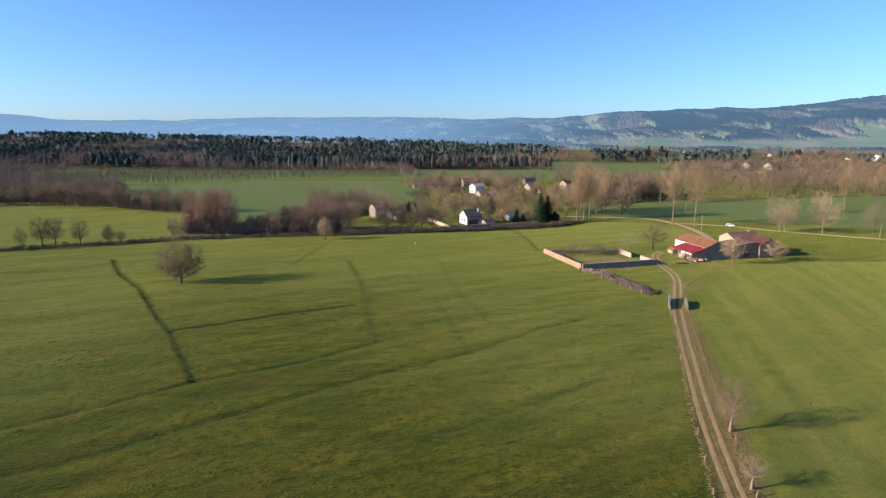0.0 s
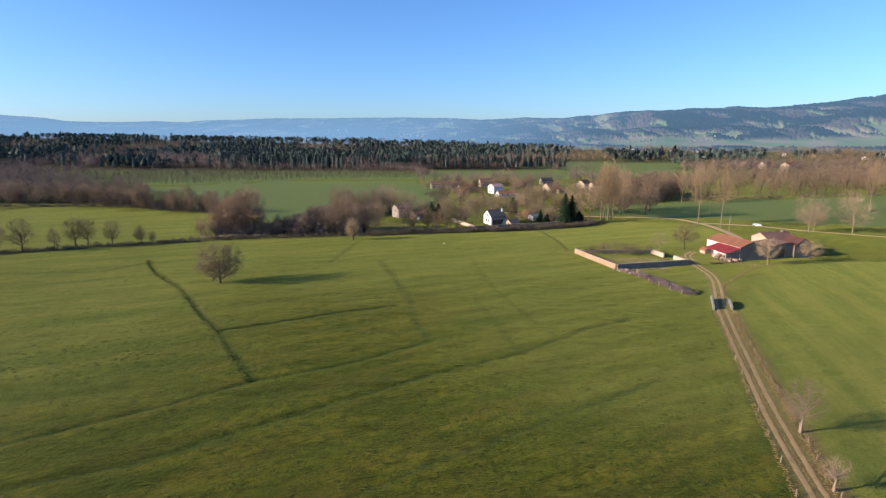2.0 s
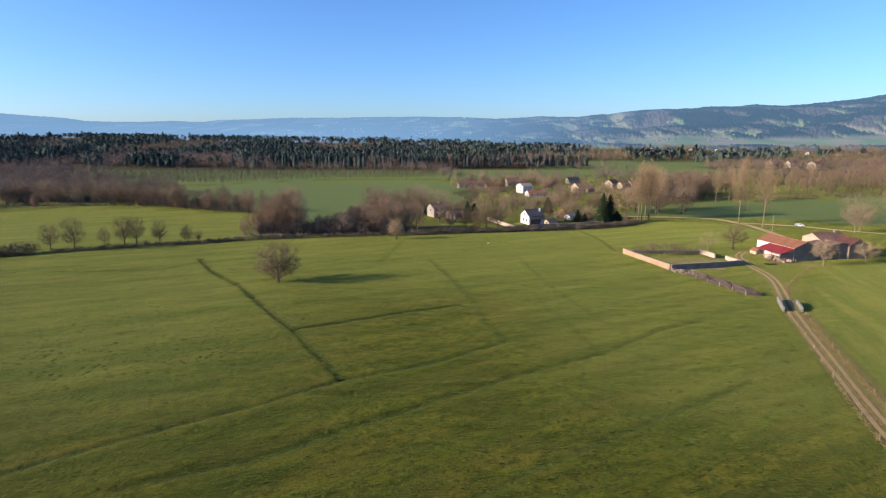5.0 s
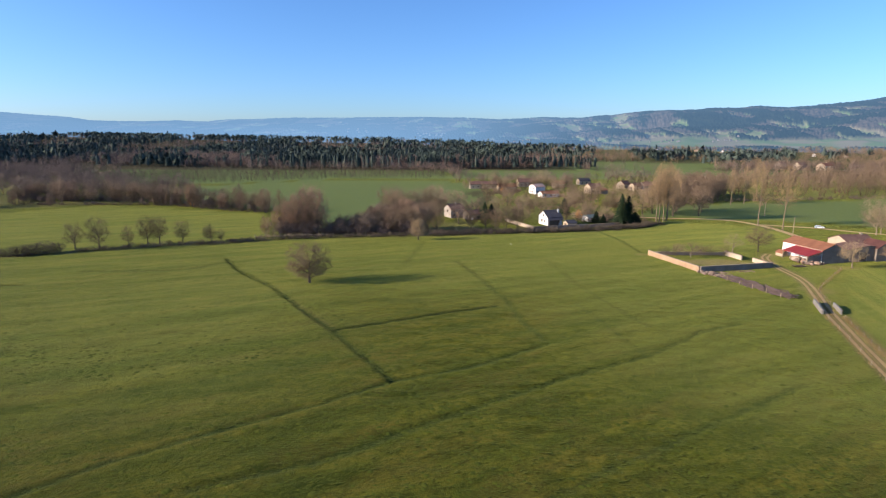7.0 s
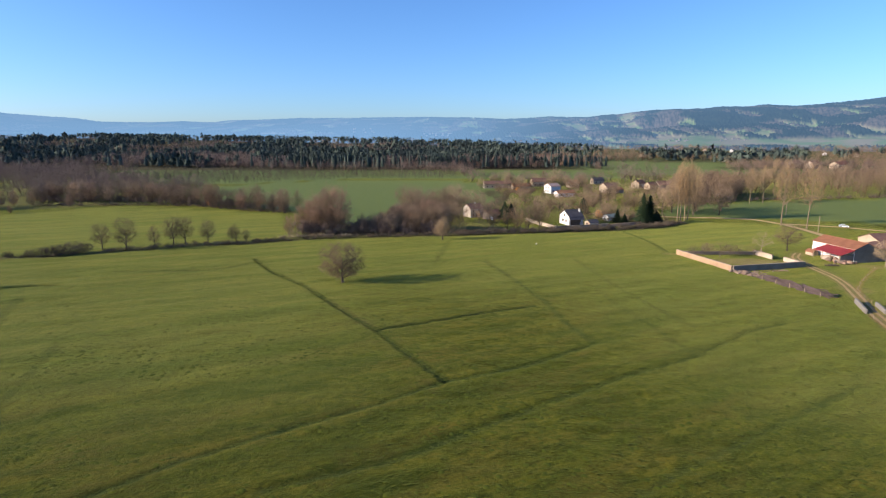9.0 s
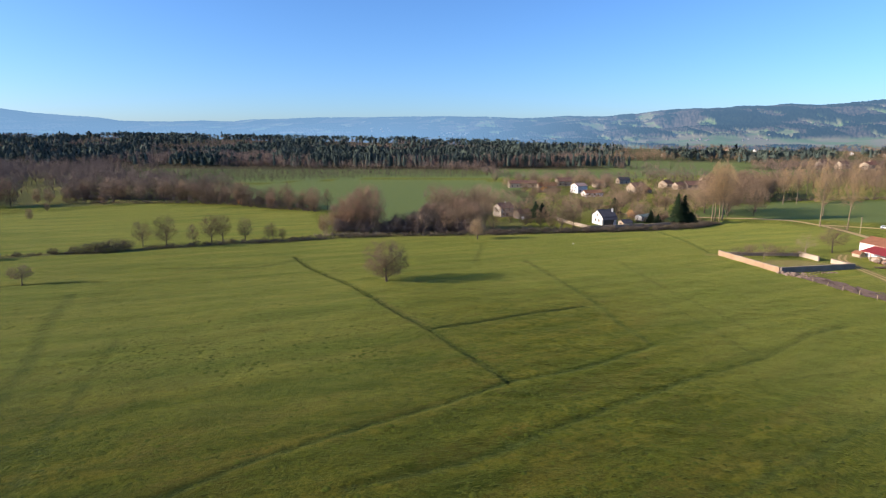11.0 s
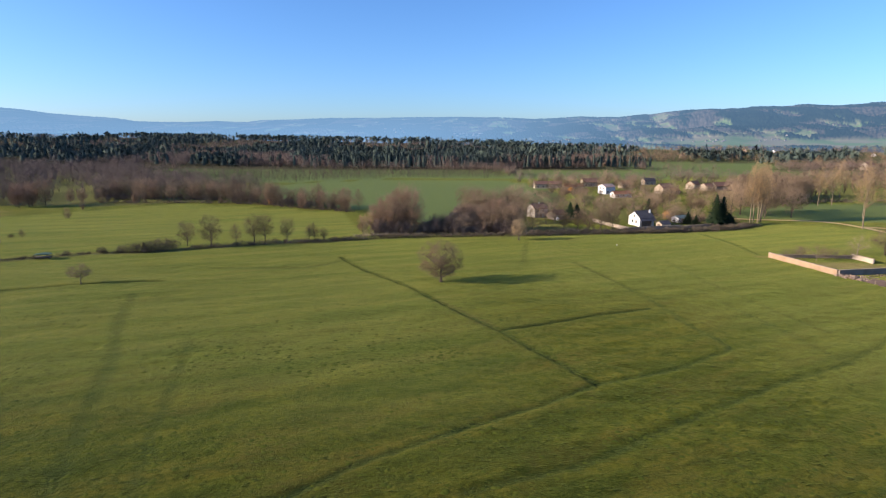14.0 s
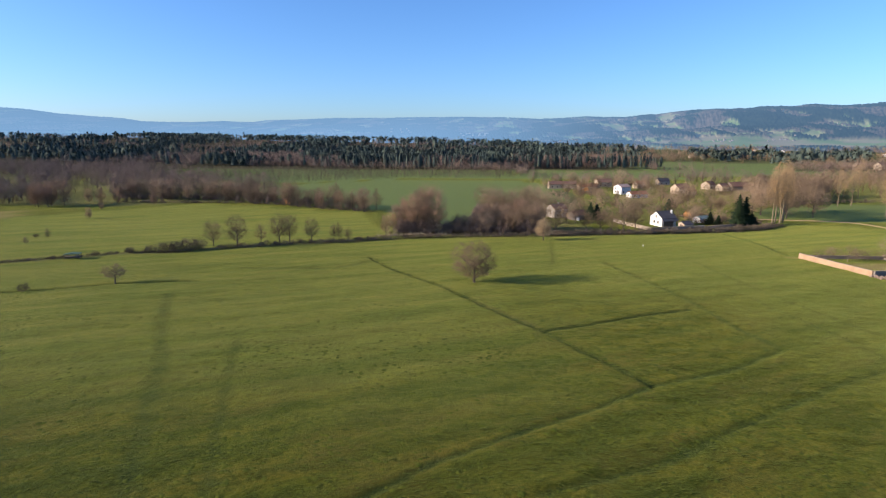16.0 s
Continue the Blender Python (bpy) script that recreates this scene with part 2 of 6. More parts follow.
M_RUSH = island_surface("rushes", (0.050, 0.075, 0.018), (0.12, 0.120, 0.030))
M_DRY = island_surface("dry_grass", (0.19, 0.130, 0.050), (0.34, 0.245, 0.11))
M_RUT = surface("gravel_rut", (0.28, 0.182, 0.072), (0.45, 0.302, 0.128), 0.95, 0.6, 8, 0.6)
M_LANE = surface("pale_lane", (0.38, 0.255, 0.135), (0.53, 0.375, 0.21), 0.95, 0.2, 10, 0.3, spec=0.08)
M_POST = surface("weathered_post", (0.20, 0.15, 0.09), (0.38, 0.30, 0.20), 0.9, 1.5, 6, 0.4, spread=0.2)
M_WIRE = surface("rusty_wire", (0.10, 0.08, 0.07), (0.2, 0.17, 0.15), 0.6, 2, 6, 0, metal=0.7)
M_STONE = surface("rubble_stone", (0.16, 0.110, 0.080), (0.33, 0.240, 0.178), 0.95, 0.8, 7, 0.8, spread=0.25)
M_WALL_OLD = surface("old_pinkish_render", (0.26, 0.220, 0.185), (0.42, 0.365, 0.31), 0.95, 0.4, 12, 0.5)
M_WALL_TAN = surface("ochre_wall", (0.28, 0.18, 0.108), (0.43, 0.295, 0.185), 0.95, 0.35, 12, 0.6)
M_WALL_PALE = surface("pale_wall", (0.38, 0.295, 0.215), (0.54, 0.44, 0.34), 0.92, 0.4, 12, 0.4)
M_COPING = surface("wall_coping", (0.22, 0.165, 0.115), (0.39, 0.305, 0.22), 0.95, 0.8, 8, 0.5)
M_WHITE = surface("white_render", (0.58, 0.55, 0.52), (0.72, 0.70, 0.67), 0.85, 0.5, 14, 0.2)
M_CREAM = surface("cream_render", (0.34, 0.265, 0.185), (0.48, 0.385, 0.28), 0.88, 0.5, 14, 0.25)
# Grey darkened to carry the shade of walls turned from the sun.
M_SHADED_WALL = surface("shaded_grey_render", (0.150, 0.122, 0.100), (0.255, 0.210, 0.172), 0.9, 0.4, 12, 0.4)
M_TILE = surface("orange_clay_tiles", (0.185, 0.075, 0.038), (0.31, 0.135, 0.068), 0.8, 0.5, 14, 0.6)
M_TILE_BROWN = surface("brown_clay_tiles", (0.120, 0.064, 0.045), (0.215, 0.120, 0.085), 0.8, 0.5, 14, 0.6)
M_TILE_DARK = surface("dark_red_tiles", (0.075, 0.030, 0.024), (0.135, 0.055, 0.042), 0.8, 0.5, 14, 0.6)
M_TILE_PALE = surface("faded_pink_tiles", (0.30, 0.20, 0.16), (0.46, 0.33, 0.27), 0.8, 0.5, 14, 0.6)
M_SLATE = surface("dark_slates", (0.045, 0.040, 0.042), (0.095, 0.085, 0.085), 0.6, 0.5, 14, 0.4)
M_RED_METAL = surface("red_sheet_roof", (0.24, 0.030, 0.028), (0.36, 0.055, 0.045), 0.5, 0.3, 20, 0.15)
M_GLASS = surface("dark_window_glass", (0.02, 0.023, 0.028), (0.04, 0.045, 0.05), 0.12, 0.5, 4, 0, spec=0.6)
M_SHUTTER = surface("dark_wood", (0.07, 0.05, 0.035), (0.14, 0.10, 0.07), 0.7, 1.5, 6, 0.3)
M_CONCRETE = surface("weathered_concrete", (0.15, 0.135, 0.115), (0.30, 0.27, 0.235), 0.9, 0.5, 9, 0.4)
M_CAR = surface("white_car_paint", (0.74, 0.74, 0.74), (0.80, 0.80, 0.80), 0.3, 0.5, 4, 0, spec=0.6)
M_RUBBER = surface("black_rubber", (0.015, 0.015, 0.015), (0.03, 0.03, 0.03), 0.85, 3, 4, 0)
M_BARREL = surface("painted_tin", (0.09, 0.055, 0.04), (0.20, 0.12, 0.085), 0.5, 2, 4, 0.1)
M_SHEET = surface("galvanised_sheet", (0.15, 0.19, 0.16), (0.26, 0.31, 0.27), 0.75, 0.6, 8, 0.2)
M_FEEDER = surface("dull_green_sheet", (0.06, 0.11, 0.085), (0.11, 0.17, 0.13), 0.9, 0.6, 8, 0.2, spec=0.1)
M_HAY = surface("pinkish_firewood", (0.28, 0.165, 0.11), (0.50, 0.33, 0.235), 0.95, 1.2, 6, 0.5, spread=0.3)
def far_house_material(name, col, air):
    """Walls and roofs of the hill villages, with the air of the far hills painted on as emission."""
    m = surface(name, tuple(0.6 * c for c in col), col, 0.95, 0.1, 4, 0, spec=0.05)
    b = m.node_tree.nodes["Principled BSDF"]
    b.inputs["Emission Color"].default_value = (*HAZE, 1)
    b.inputs["Emission Strength"].default_value = air
    return m


M_FAR_WALL = far_house_material("far_hazed_pale_render", (0.24, 0.20, 0.17), 0.15)
M_FAR_ROOF = far_house_material("far_hazed_clay_tiles", (0.13, 0.08, 0.06), 0.15)
M_HAZY_WALL = far_house_material("hazy_pale_render", (0.14, 0.12, 0.10), 0.40)
M_HAZY_ROOF = far_house_material("hazy_clay_tiles", (0.10, 0.065, 0.05), 0.40)
M_LOG = surface("grey_log_bark", (0.062, 0.044, 0.040), (0.145, 0.106, 0.094), 0.95, 1.2, 6, 0.5, spread=0.2)

# ---------------------------------------------------------------- mesh helpers
def mesh(name, verts, faces, material, smooth=False):
    me = bpy.data.meshes.new(name)
    me.from_pydata(verts, [], faces)
    me.materials.append(material)
    if smooth:
        me.shade_smooth()
    return me


def sheet(name, V, F, material, attributes=()):
    """A large mesh from arrays of corners and faces, with values or vectors for every corner."""
    me = bpy.data.meshes.new(name)
    me.vertices.add(len(V))
    me.vertices.foreach_set("co", V.ravel().astype(np.float32))
    me.loops.add(F.size)
    me.loops.foreach_set("vertex_index", F.ravel().astype(np.int32))
    me.polygons.add(len(F))
    me.polygons.foreach_set("loop_start", np.arange(0, F.size, F.shape[1], dtype=np.int32))
    me.update(calc_edges=True)
    for key, values in attributes:
        if values.ndim == 2 and values.shape == (len(V), 3):
            me.attributes.new(key, "FLOAT_VECTOR", "POINT").data.foreach_set("vector", values.ravel().astype(np.float32))
        else:
            me.attributes.new(key, "FLOAT", "POINT").data.foreach_set("value", values.ravel().astype(np.float32))
    me.materials.append(material)
    return me


def part(name, geo, material, parent, label="", m=None, smooth=False):
    """One mesh object under a thing or under a part. geo: a bmesh, or verts and faces."""
    if isinstance(geo, bmesh.types.BMesh):
        me = bpy.data.meshes.new(name)
        geo.to_mesh(me)
        geo.free()
        me.materials.append(material)
    elif isinstance(geo, bpy.types.Mesh):
        me = geo
    else:
        me = mesh(name, geo[0], geo[1], material, smooth)
    ob = new(name, me)
    ob.parent = parent
    if m is not None:
        ob.matrix_basis = m
    return tagged(ob, label)


def thing(name, m, label, category, group="", kind=""):
    ob = new(name)
    ob.empty_display_size = 0.3
    ob.matrix_basis = m
    return tagged(ob, label, category, group, kind)


def box(x0, y0, z0, x1, y1, z1, bevel=0.0):
    bm = bmesh.new()
    bmesh.ops.create_cube(bm, size=1)
    for v in bm.verts:
        v.co = Vector(((x0 + x1) / 2 + v.co.x * (x1 - x0), (y0 + y1) / 2 + v.co.y * (y1 - y0), (z0 + z1) / 2 + v.co.z * (z1 - z0)))
    if bevel:
        bmesh.ops.bevel(bm, geom=bm.edges[:], offset=bevel, segments=1, affect="EDGES")
    return bm


def join(*bms):
    out = bmesh.new()
    for b in bms:
        me = bpy.data.meshes.new("tmp")
        b.to_mesh(me)
        b.free()
        out.from_mesh(me)
        bpy.data.meshes.remove(me)
    return out


def prism(profile, y0, y1):
    """A profile of x, z drawn out along y."""
    k = len(profile)
    v = [(x, y0, z) for x, z in profile] + [(x, y1, z) for x, z in profile]
    f = [tuple(range(k)), tuple(range(2 * k - 1, k - 1, -1))] + [(i, k + i, k + (i + 1) % k, (i + 1) % k) for i in range(k)]
    bm = bmesh.new()
    vs = [bm.verts.new(p) for p in v]
    for q in f:
        bm.faces.new([vs[i] for i in q])
    bmesh.ops.recalc_face_normals(bm, faces=bm.faces[:])
    return bm


def cyl(r, z0, z1, seg=8, r2=None, at=(0, 0)):
    bm = bmesh.new()
    bmesh.ops.create_cone(bm, cap_ends=True, segments=seg, radius1=r, radius2=r if r2 is None else r2, depth=z1 - z0,
                          matrix=Matrix.Translation((at[0], at[1], (z0 + z1) / 2)))
    return bm


# ---------------------------------------------------------------- the ground
def smooth(a, b, v):
    s = np.clip((v - a) / (b - a), 0, 1)
    return s * s * (3 - 2 * s)


def base_z(x, y):
    """The lie of the land, without ditches and small relief."""
    x, y = np.asarray(x, float), np.asarray(y, float)
    r = np.hypot(x + 32, y)
    az = np.degrees(np.arctan2(x + 32, np.maximum(y, 1e-6)))
    rise = 27 - 24 * smooth(-14, 14, az) + 16 * smooth(12, 36, -az)
    front = smooth(0, 300, y)
    return -1.8 * smooth(110, 230, y) - 1.7 * smooth(225, 275, y) + rise * smooth(820, 2400, r) * front


def gz(x, y):
    return float(base_z(x, y))


def line_dist(px, py, line):
    d = np.full(px.shape, 1e9)
    for (ax, ay), (bx, by) in zip(line, line[1:]):
        ux, uy = bx - ax, by - ay
        s = np.clip(((px - ax) * ux + (py - ay) * uy) / (ux * ux + uy * uy), 0, 1)
        d = np.minimum(d, np.hypot(px - ax - s * ux, py - ay - s * uy))
    return d


def inside(px, py, poly):
    hit = np.zeros(px.shape, bool)
    for (ax, ay), (bx, by) in zip(poly, poly[1:] + poly[:1]):
        c = (ay > py) != (by > py)
        hit ^= c & (px < (bx - ax) * (py - ay) / ((by - ay) or 1e-9) + ax)
    return hit


def wobble(x, y, k, seed=0.0):
    return (np.sin(x * k * 1.0 + seed) * np.cos(y * k * 1.3 + seed * 2) + 0.6 * np.sin(x * k * 2.3 - y * k * 1.7 + seed * 3)
            + 0.4 * np.sin(x * k * 4.1 + y * k * 3.7 + seed)) / 2.0


def value_noise(x, y, size, seed=0):
    """Smooth random values between 0 and 1, one for each lattice point."""
    t = np.random.default_rng(seed).random((256, 256))
    u, v = x / size, y / size
    i, j = np.floor(u).astype(int), np.floor(v).astype(int)
    fu, fv = u - i, v - j
    fu, fv = fu * fu * (3 - 2 * fu), fv * fv * (3 - 2 * fv)
    q = lambda a, b: t[(i + a) % 256, (j + b) % 256]
    return (q(0, 0) * (1 - fu) + q(1, 0) * fu) * (1 - fv) + (q(0, 1) * (1 - fu) + q(1, 1) * fu) * fv


def fbm(x, y, size, seed=0, octaves=4):
    total, amount = 0.0, 0.0
    for k in range(octaves):
        c, q = math.cos(0.6 * k), math.sin(0.6 * k)
        total = total + value_noise(c * x - q * y + 37 * k, q * x + c * y, size / 2 ** k, seed + k) * 0.55 ** k
        amount += 0.55 ** k
    return total / amount


DITCH = [(-114, 187), (-100, 166.5), (-85, 150), (-73, 133.5), (-64.4, 121.4), (-57.4, 112.6), (-48.5, 99.2), (-41.2, 88.3)]
CROSS_DITCH = [(-57.5, 112.9), (-46.4, 118.6), (-36, 125), (-21.6, 132.4)]
DRAINS = [  # line, half width, depth
    ([(-100, 40), (-82.3, 54.5), (-73, 64), (-60.5, 73.3), (-50.8, 80.2), (-41, 88.3), (-25.7, 96), (-12, 107)], 0.7, 0.17),
    ([(-61.4, 57.4), (-44.7, 65.9), (-28.8, 78.2), (-10.2, 91.5), (6.5, 101.8), (22.3, 115.7), (33, 121.7)], 0.65, 0.12),
    ([(-30, 49), (-19, 57), (-8.8, 64.8), (1, 71.2), (10.6, 77.9), (28.2, 89.8)], 0.7, 0.08),
    ([(-32.4, 187), (-25.3, 164), (-18.2, 136.6), (-15.8, 120.5), (-12, 108)], 0.9, 0.11),
    ([(-1, 191), (3, 156), (7.4, 135.5), (11.7, 117.8)], 0.6, 0.05),
    ([(-2.2, 143.6), (2.9, 117.7), (5.8, 102.2)], 0.6, 0.04),
    ([(34, 262), (36.4, 224), (36.4, 208)], 0.9, 0.16),
    ([(-154.7, 132), (-143, 110), (-129, 89), (-122.8, 76), (-115, 62), (-107, 45)], 1.5, 0.07),
    ([(-120.6, 101.6), (-111.5, 79), (-105.4, 64), (-97, 46)], 1.0, 0.05),
    ([(-206, 126), (-195, 131), (-177, 141.5), (-156, 147)], 0.8, 0.25),
    ([(-47, 224), (-49, 190), (-50, 182)], 1.0, 0.08),
    ([(-150, 165), (-120, 168), (-110, 184)], 1.2, 0.05)]
HEDGE = [(-240, 162), (-219.8, 174.5), (-209, 183), (-190.4, 188.7), (-169.6, 200.5), (-148, 212), (-131.7, 217), (-113, 227), (-92, 233),
         (-70, 238), (-49, 241), (-34, 246), (-21.8, 250), (4, 257), (31.7, 266), (57, 277), (72, 290)]
TRACK = [(33.2, 50), (35.4, 58.3), (37.3, 65.7), (40.1, 75.8), (43.9, 88.2), (48.8, 103.3), (55.8, 124.5), (60.2, 136), (64.4, 146), (69.2, 158), (72.0, 168),
         (73.2, 178), (74.8, 188), (77.6, 198), (83, 206)]
LANE = [(20, 330), (50, 318), (78, 311), (100, 308.5), (114, 303), (120, 289), (122, 272), (119, 252), (112, 228), (105, 218)]
LANE_RIGHT = [(120, 289), (133, 284), (147, 277), (164, 259), (190, 234), (235, 214), (330, 200)]
FENCE_L = [(30.6, 52), (33.0, 59.3), (36.0, 69.0), (39.5, 80.2), (42.9, 90.4), (47.3, 103.3), (51.9, 116.5), (55.2, 128)]
FENCE_R = [(36.8, 54), (38.3, 61.5), (40.9, 69.0), (45.0, 82.1), (48.2, 92.8), (51.4, 103.4), (55.5, 116.5), (59.4, 128)]
CROP_FIELDS = [[(-310, 482), (-256, 512), (-219, 552), (-152, 577), (-50, 560), (-20, 520), (-10, 400), (-30, 330), (-90, 270), (-140, 330), (-230, 380)],
               [(68, 318), (150, 300), (240, 262), (420, 236), (470, 420), (334, 428), (225, 402), (150, 385), (95, 365)],
               [(120, 640), (420, 640), (520, 760), (150, 760)], [(-60, 590), (130, 590), (120, 720), (-45, 710)],
               [(700, 1250), (1500, 1250), (1900, 1600), (600, 1600)]]
PLANTATION = [(-480, 600), (-335, 533), (-258, 528), (-172, 588), (-50, 600), (-60, 690), (-150, 745), (-330, 742), (-480, 738)]
LITTER_LIGHT = [[(-35, 455), (10, 470), (50, 400), (62, 330), (68, 300), (30, 285), (-5, 300), (-40, 325), (-20, 400)], [(0, 470), (140, 455), (170, 560), (-10, 560)]]
LITTER = [[(-700, 380), (-380, 330), (-300, 338), (-240, 400), (-330, 520), (-480, 600), (-500, 742), (-800, 742)],
          [(-120, 232), (-92, 236), (-48, 246), (-20, 262), (-30, 300), (-60, 275), (-105, 262)],
          [(100, 372), (145, 400), (230, 412), (340, 440), (600, 460), (700, 900), (300, 640), (130, 600)]]


def axis(fine_a, fine_b, step, lo, hi, mid, grow):
    """Grid lines: fine in the middle, then medium, then growing."""
    core = list(np.arange(fine_a, fine_b + step / 2, step))
    for sign, end in ((1, hi), (-1, lo)):
        v, s, out = (core[-1] if sign > 0 else core[0]), step, []
        while (end - v) * sign > 0:
            s = min(s * grow, mid)
            v += sign * s
            out.append(v)
        core = core + out if sign > 0 else out[::-1] + core
    return np.array(core)


def ground_sheet():
    gx, gy = axis(-200, 64, 0.66, -4900, 4900, 110, 1.085), axis(46, 190, 0.56, -900, 4900, 110, 1.065)
    X, Y = np.meshgrid(gx, gy)
    Z = base_z(X, Y)
    near = smooth(20, 50, Y) * (1 - smooth(250, 330, Y)) * smooth(-330, -260, X) * (1 - smooth(160, 240, X))
    near = near * smooth(2.2, 6.0, line_dist(X, Y, TRACK))
    # long low ridges left by mowing and drainage
    along = (X * 0.56 - Y * 0.83)
    Z = Z + near * (0.06 * np.sin(along * 2 * math.pi / 8.6 + 1.3 * wobble(X, Y, 0.03)) * (0.6 + 0.5 * wobble(X, Y, 0.02, 2)) + 0.10 * wobble(X, Y, 0.045, 1.0))
    lumps = 1.6 * (fbm(X * 0.8, Y * 1.3, 2.6, 8, 3) - 0.5) + 0.9 * (fbm(X, Y, 9.0, 18, 2) - 0.5)
    Z = Z + near * 0.24 * lumps * (0.55 + 0.9 * fbm(X, Y, 40, 28, 2)) * (1 - 0.75 * smooth(130, 230, Y))
    damp, litter, soil = np.zeros_like(X), np.zeros_like(X), np.zeros_like(X)
    jig = 0.35 * wobble(X, Y, 0.9, 4.0)
    d = line_dist(X, Y, DITCH) + jig * 0.8
    Z -= 0.48 * (1 - smooth(0.15, 0.95, d)) * (0.75 + 0.45 * wobble(X, Y, 0.25, 3.0))
    damp = np.maximum(damp, 1.0 * (1 - smooth(0.35, 1.15, d)) * (0.85 + 0.3 * wobble(X, Y, 0.5, 2.0)))
    d = line_dist(X, Y, CROSS_DITCH) + jig * 0.7
    Z -= 0.34 * (1 - smooth(0.15, 0.85, d))
    damp = np.maximum(damp, 1.0 * (1 - smooth(0.35, 1.05, d)) * (0.9 + 0.25 * wobble(X, Y, 0.5, 2.0)))
    for line, k in ((DITCH[3:6], 0.30), (CROSS_DITCH, 0.10)):
        soil = np.maximum(soil, k * (1 - smooth(0.7, 1.5, line_dist(X, Y, line) + jig)) * np.clip(0.4 + 1.2 * fbm(X, Y, 5.0, 50, 3), 0, 1))
    for line, w, depth in DRAINS:
        d = line_dist(X, Y, line) + jig
        Z -= 1.4 * depth * (1 - smooth(w * 0.4, w * 1.5, d))
        damp = np.maximum(damp, min(0.95, 0.32 + 3.2 * depth) * (1 - smooth(w * 0.3, w * 1.5, d)) * (0.85 + 0.3 * wobble(X, Y, 0.3, 2.0)))
    d = line_dist(X, Y, HEDGE)
    litter = np.maximum(litter, 0.9 * (1 - smooth(1.8, 3.4, d + jig)))
    d = line_dist(X, Y, TRACK)
    soil = np.maximum(soil, 0.80 * (1 - smooth(1.4, 2.4, d + jig)))
    soil = np.maximum(soil, 0.7 * (1 - smooth(0.9, 2.4, line_dist(X, Y, FENCE_R) + jig)))
    damp = np.maximum(damp, 0.45 * (1 - smooth(0.3, 1.2, line_dist(X, Y, FENCE_L) + jig)))
    for cx, cy, rx, ry, k in ((88, 186, 9, 5, 0.45), (68, 152, 5, 5, 0.55), (57, 190, 14, 6.5, 1.0), (94, 183, 7, 4, 0.7), (84, 204, 7, 5, 0.5), (37, 203, 5, 3, 0.5)):
        soil = np.maximum(soil, k * (1 - smooth(0.5, 1.1, np.hypot((X - cx) / rx, (Y - cy) / ry) + 0.3 * jig)))
    soil = np.maximum(soil, 0.8 * inside(X, Y, [(-420, 300), (-360, 303), (-338, 268), (-345, 240), (-450, 230)]))
    mown_bright = 0.95 * smooth(0.6, 2.4, X - np.interp(Y, [40, 61.5, 128, 181, 190], [31.5, 38.3, 59.4, 93, 130]) + 0.5 * jig) * smooth(30, 45, Y) * (Y < 188)
    # Left part paler too: brightening of the slanting view, put into the colour.
    mown_bright = np.maximum(mown_bright, 0.75 * smooth(-35, -85, X) * smooth(50, 100, Y) * (Y < 240) * (0.5 + 0.8 * fbm(X, Y, 45, 66, 3)))
    mown_bright = np.maximum(mown_bright, 0.75 * inside(X + jig, Y + jig, [(-350, 270), (-232, 170), (-165, 203), (-115, 232), (-150, 318), (-270, 352)]))
    mown_bright = np.maximum(mown_bright, 0.8 * inside(X + jig, Y + jig, [(30, 262), (36, 215), (66, 214), (110, 222), (120, 250), (118, 285), (72, 300)]))
    # Far and right pasture likewise coloured paler, for the brightening with view.
    mown_bright = np.maximum(mown_bright, 0.65 * smooth(115, 175, Y) * (Y < 262) * (np.abs(X + 60) < 180))
    mown_bright = np.maximum(mown_bright, 0.55 * smooth(-20, 24, X - 0.25 * (90 - Y)) * smooth(60, 85, Y) * (Y < 188))
    lea = smooth(0.6, 2.4, X - np.interp(Y, [40, 61.5, 128, 181, 190], [31.5, 38.3, 59.4, 93, 130])) * (Y < 188)
    crop = np.zeros_like(X)
    for poly in CROP_FIELDS + [PLANTATION]:
        crop = np.maximum(crop, inside(X + 3 * jig, Y + 6 * jig, poly).astype(float))
    crop = np.maximum(crop, smooth(600, 760, Y))
    for poly in LITTER_LIGHT:
        litter = np.maximum(litter, 0.85 * inside(X + 5 * jig, Y + 8 * jig, poly) * np.clip(0.9 + wobble(X, Y, 0.09, 2.0), 0, 1))
    for poly in LITTER:
        litter = np.maximum(litter, 0.85 * inside(X + 8 * jig, Y + 12 * jig, poly))
    r, az = np.hypot(X + 32, Y), np.degrees(np.arctan2(X + 32, np.maximum(Y, 1e-6)))
    woods = smooth(745, 775, r / np.maximum(np.cos(np.radians(az)), 0.5) * 1.0) * (Y > 0)
    litter = np.maximum(litter, woods * (0.66 + 0.34 * (az < 8)) * (Y > 735))
    bearing, away = np.degrees(np.arctan2(X - 1.7, np.maximum(Y, 1e-6))), np.hypot(X - 1.7, Y)
    litter = litter * (1 - 0.95 * (bearing > 9.5 + 6 * jig) * (bearing < 22 + 6 * jig) * (away > 770) * (away < 1020))
    ny, nx = X.shape
    V = np.stack([X, Y, Z], -1).reshape(-1, 3)
    i = np.arange(nx * ny).reshape(ny, nx)
    F = np.stack([i[:-1, :-1], i[:-1, 1:], i[1:, 1:], i[1:, :-1]], -1).reshape(-1, 4)
    me = sheet("ground", V, F, M_GROUND, (("mown_bright", mown_bright), ("lea", lea), ("crop", crop), ("litter", litter), ("soil", soil), ("damp", damp)))
    me.shade_smooth()
    tagged(new("ground", me), "green pasture with drainage ditches, faint mowing bands and tufts", "ground", kind="structure")
    return gx, gy, Z


GROUND_X, GROUND_Y, GROUND_Z = ground_sheet()


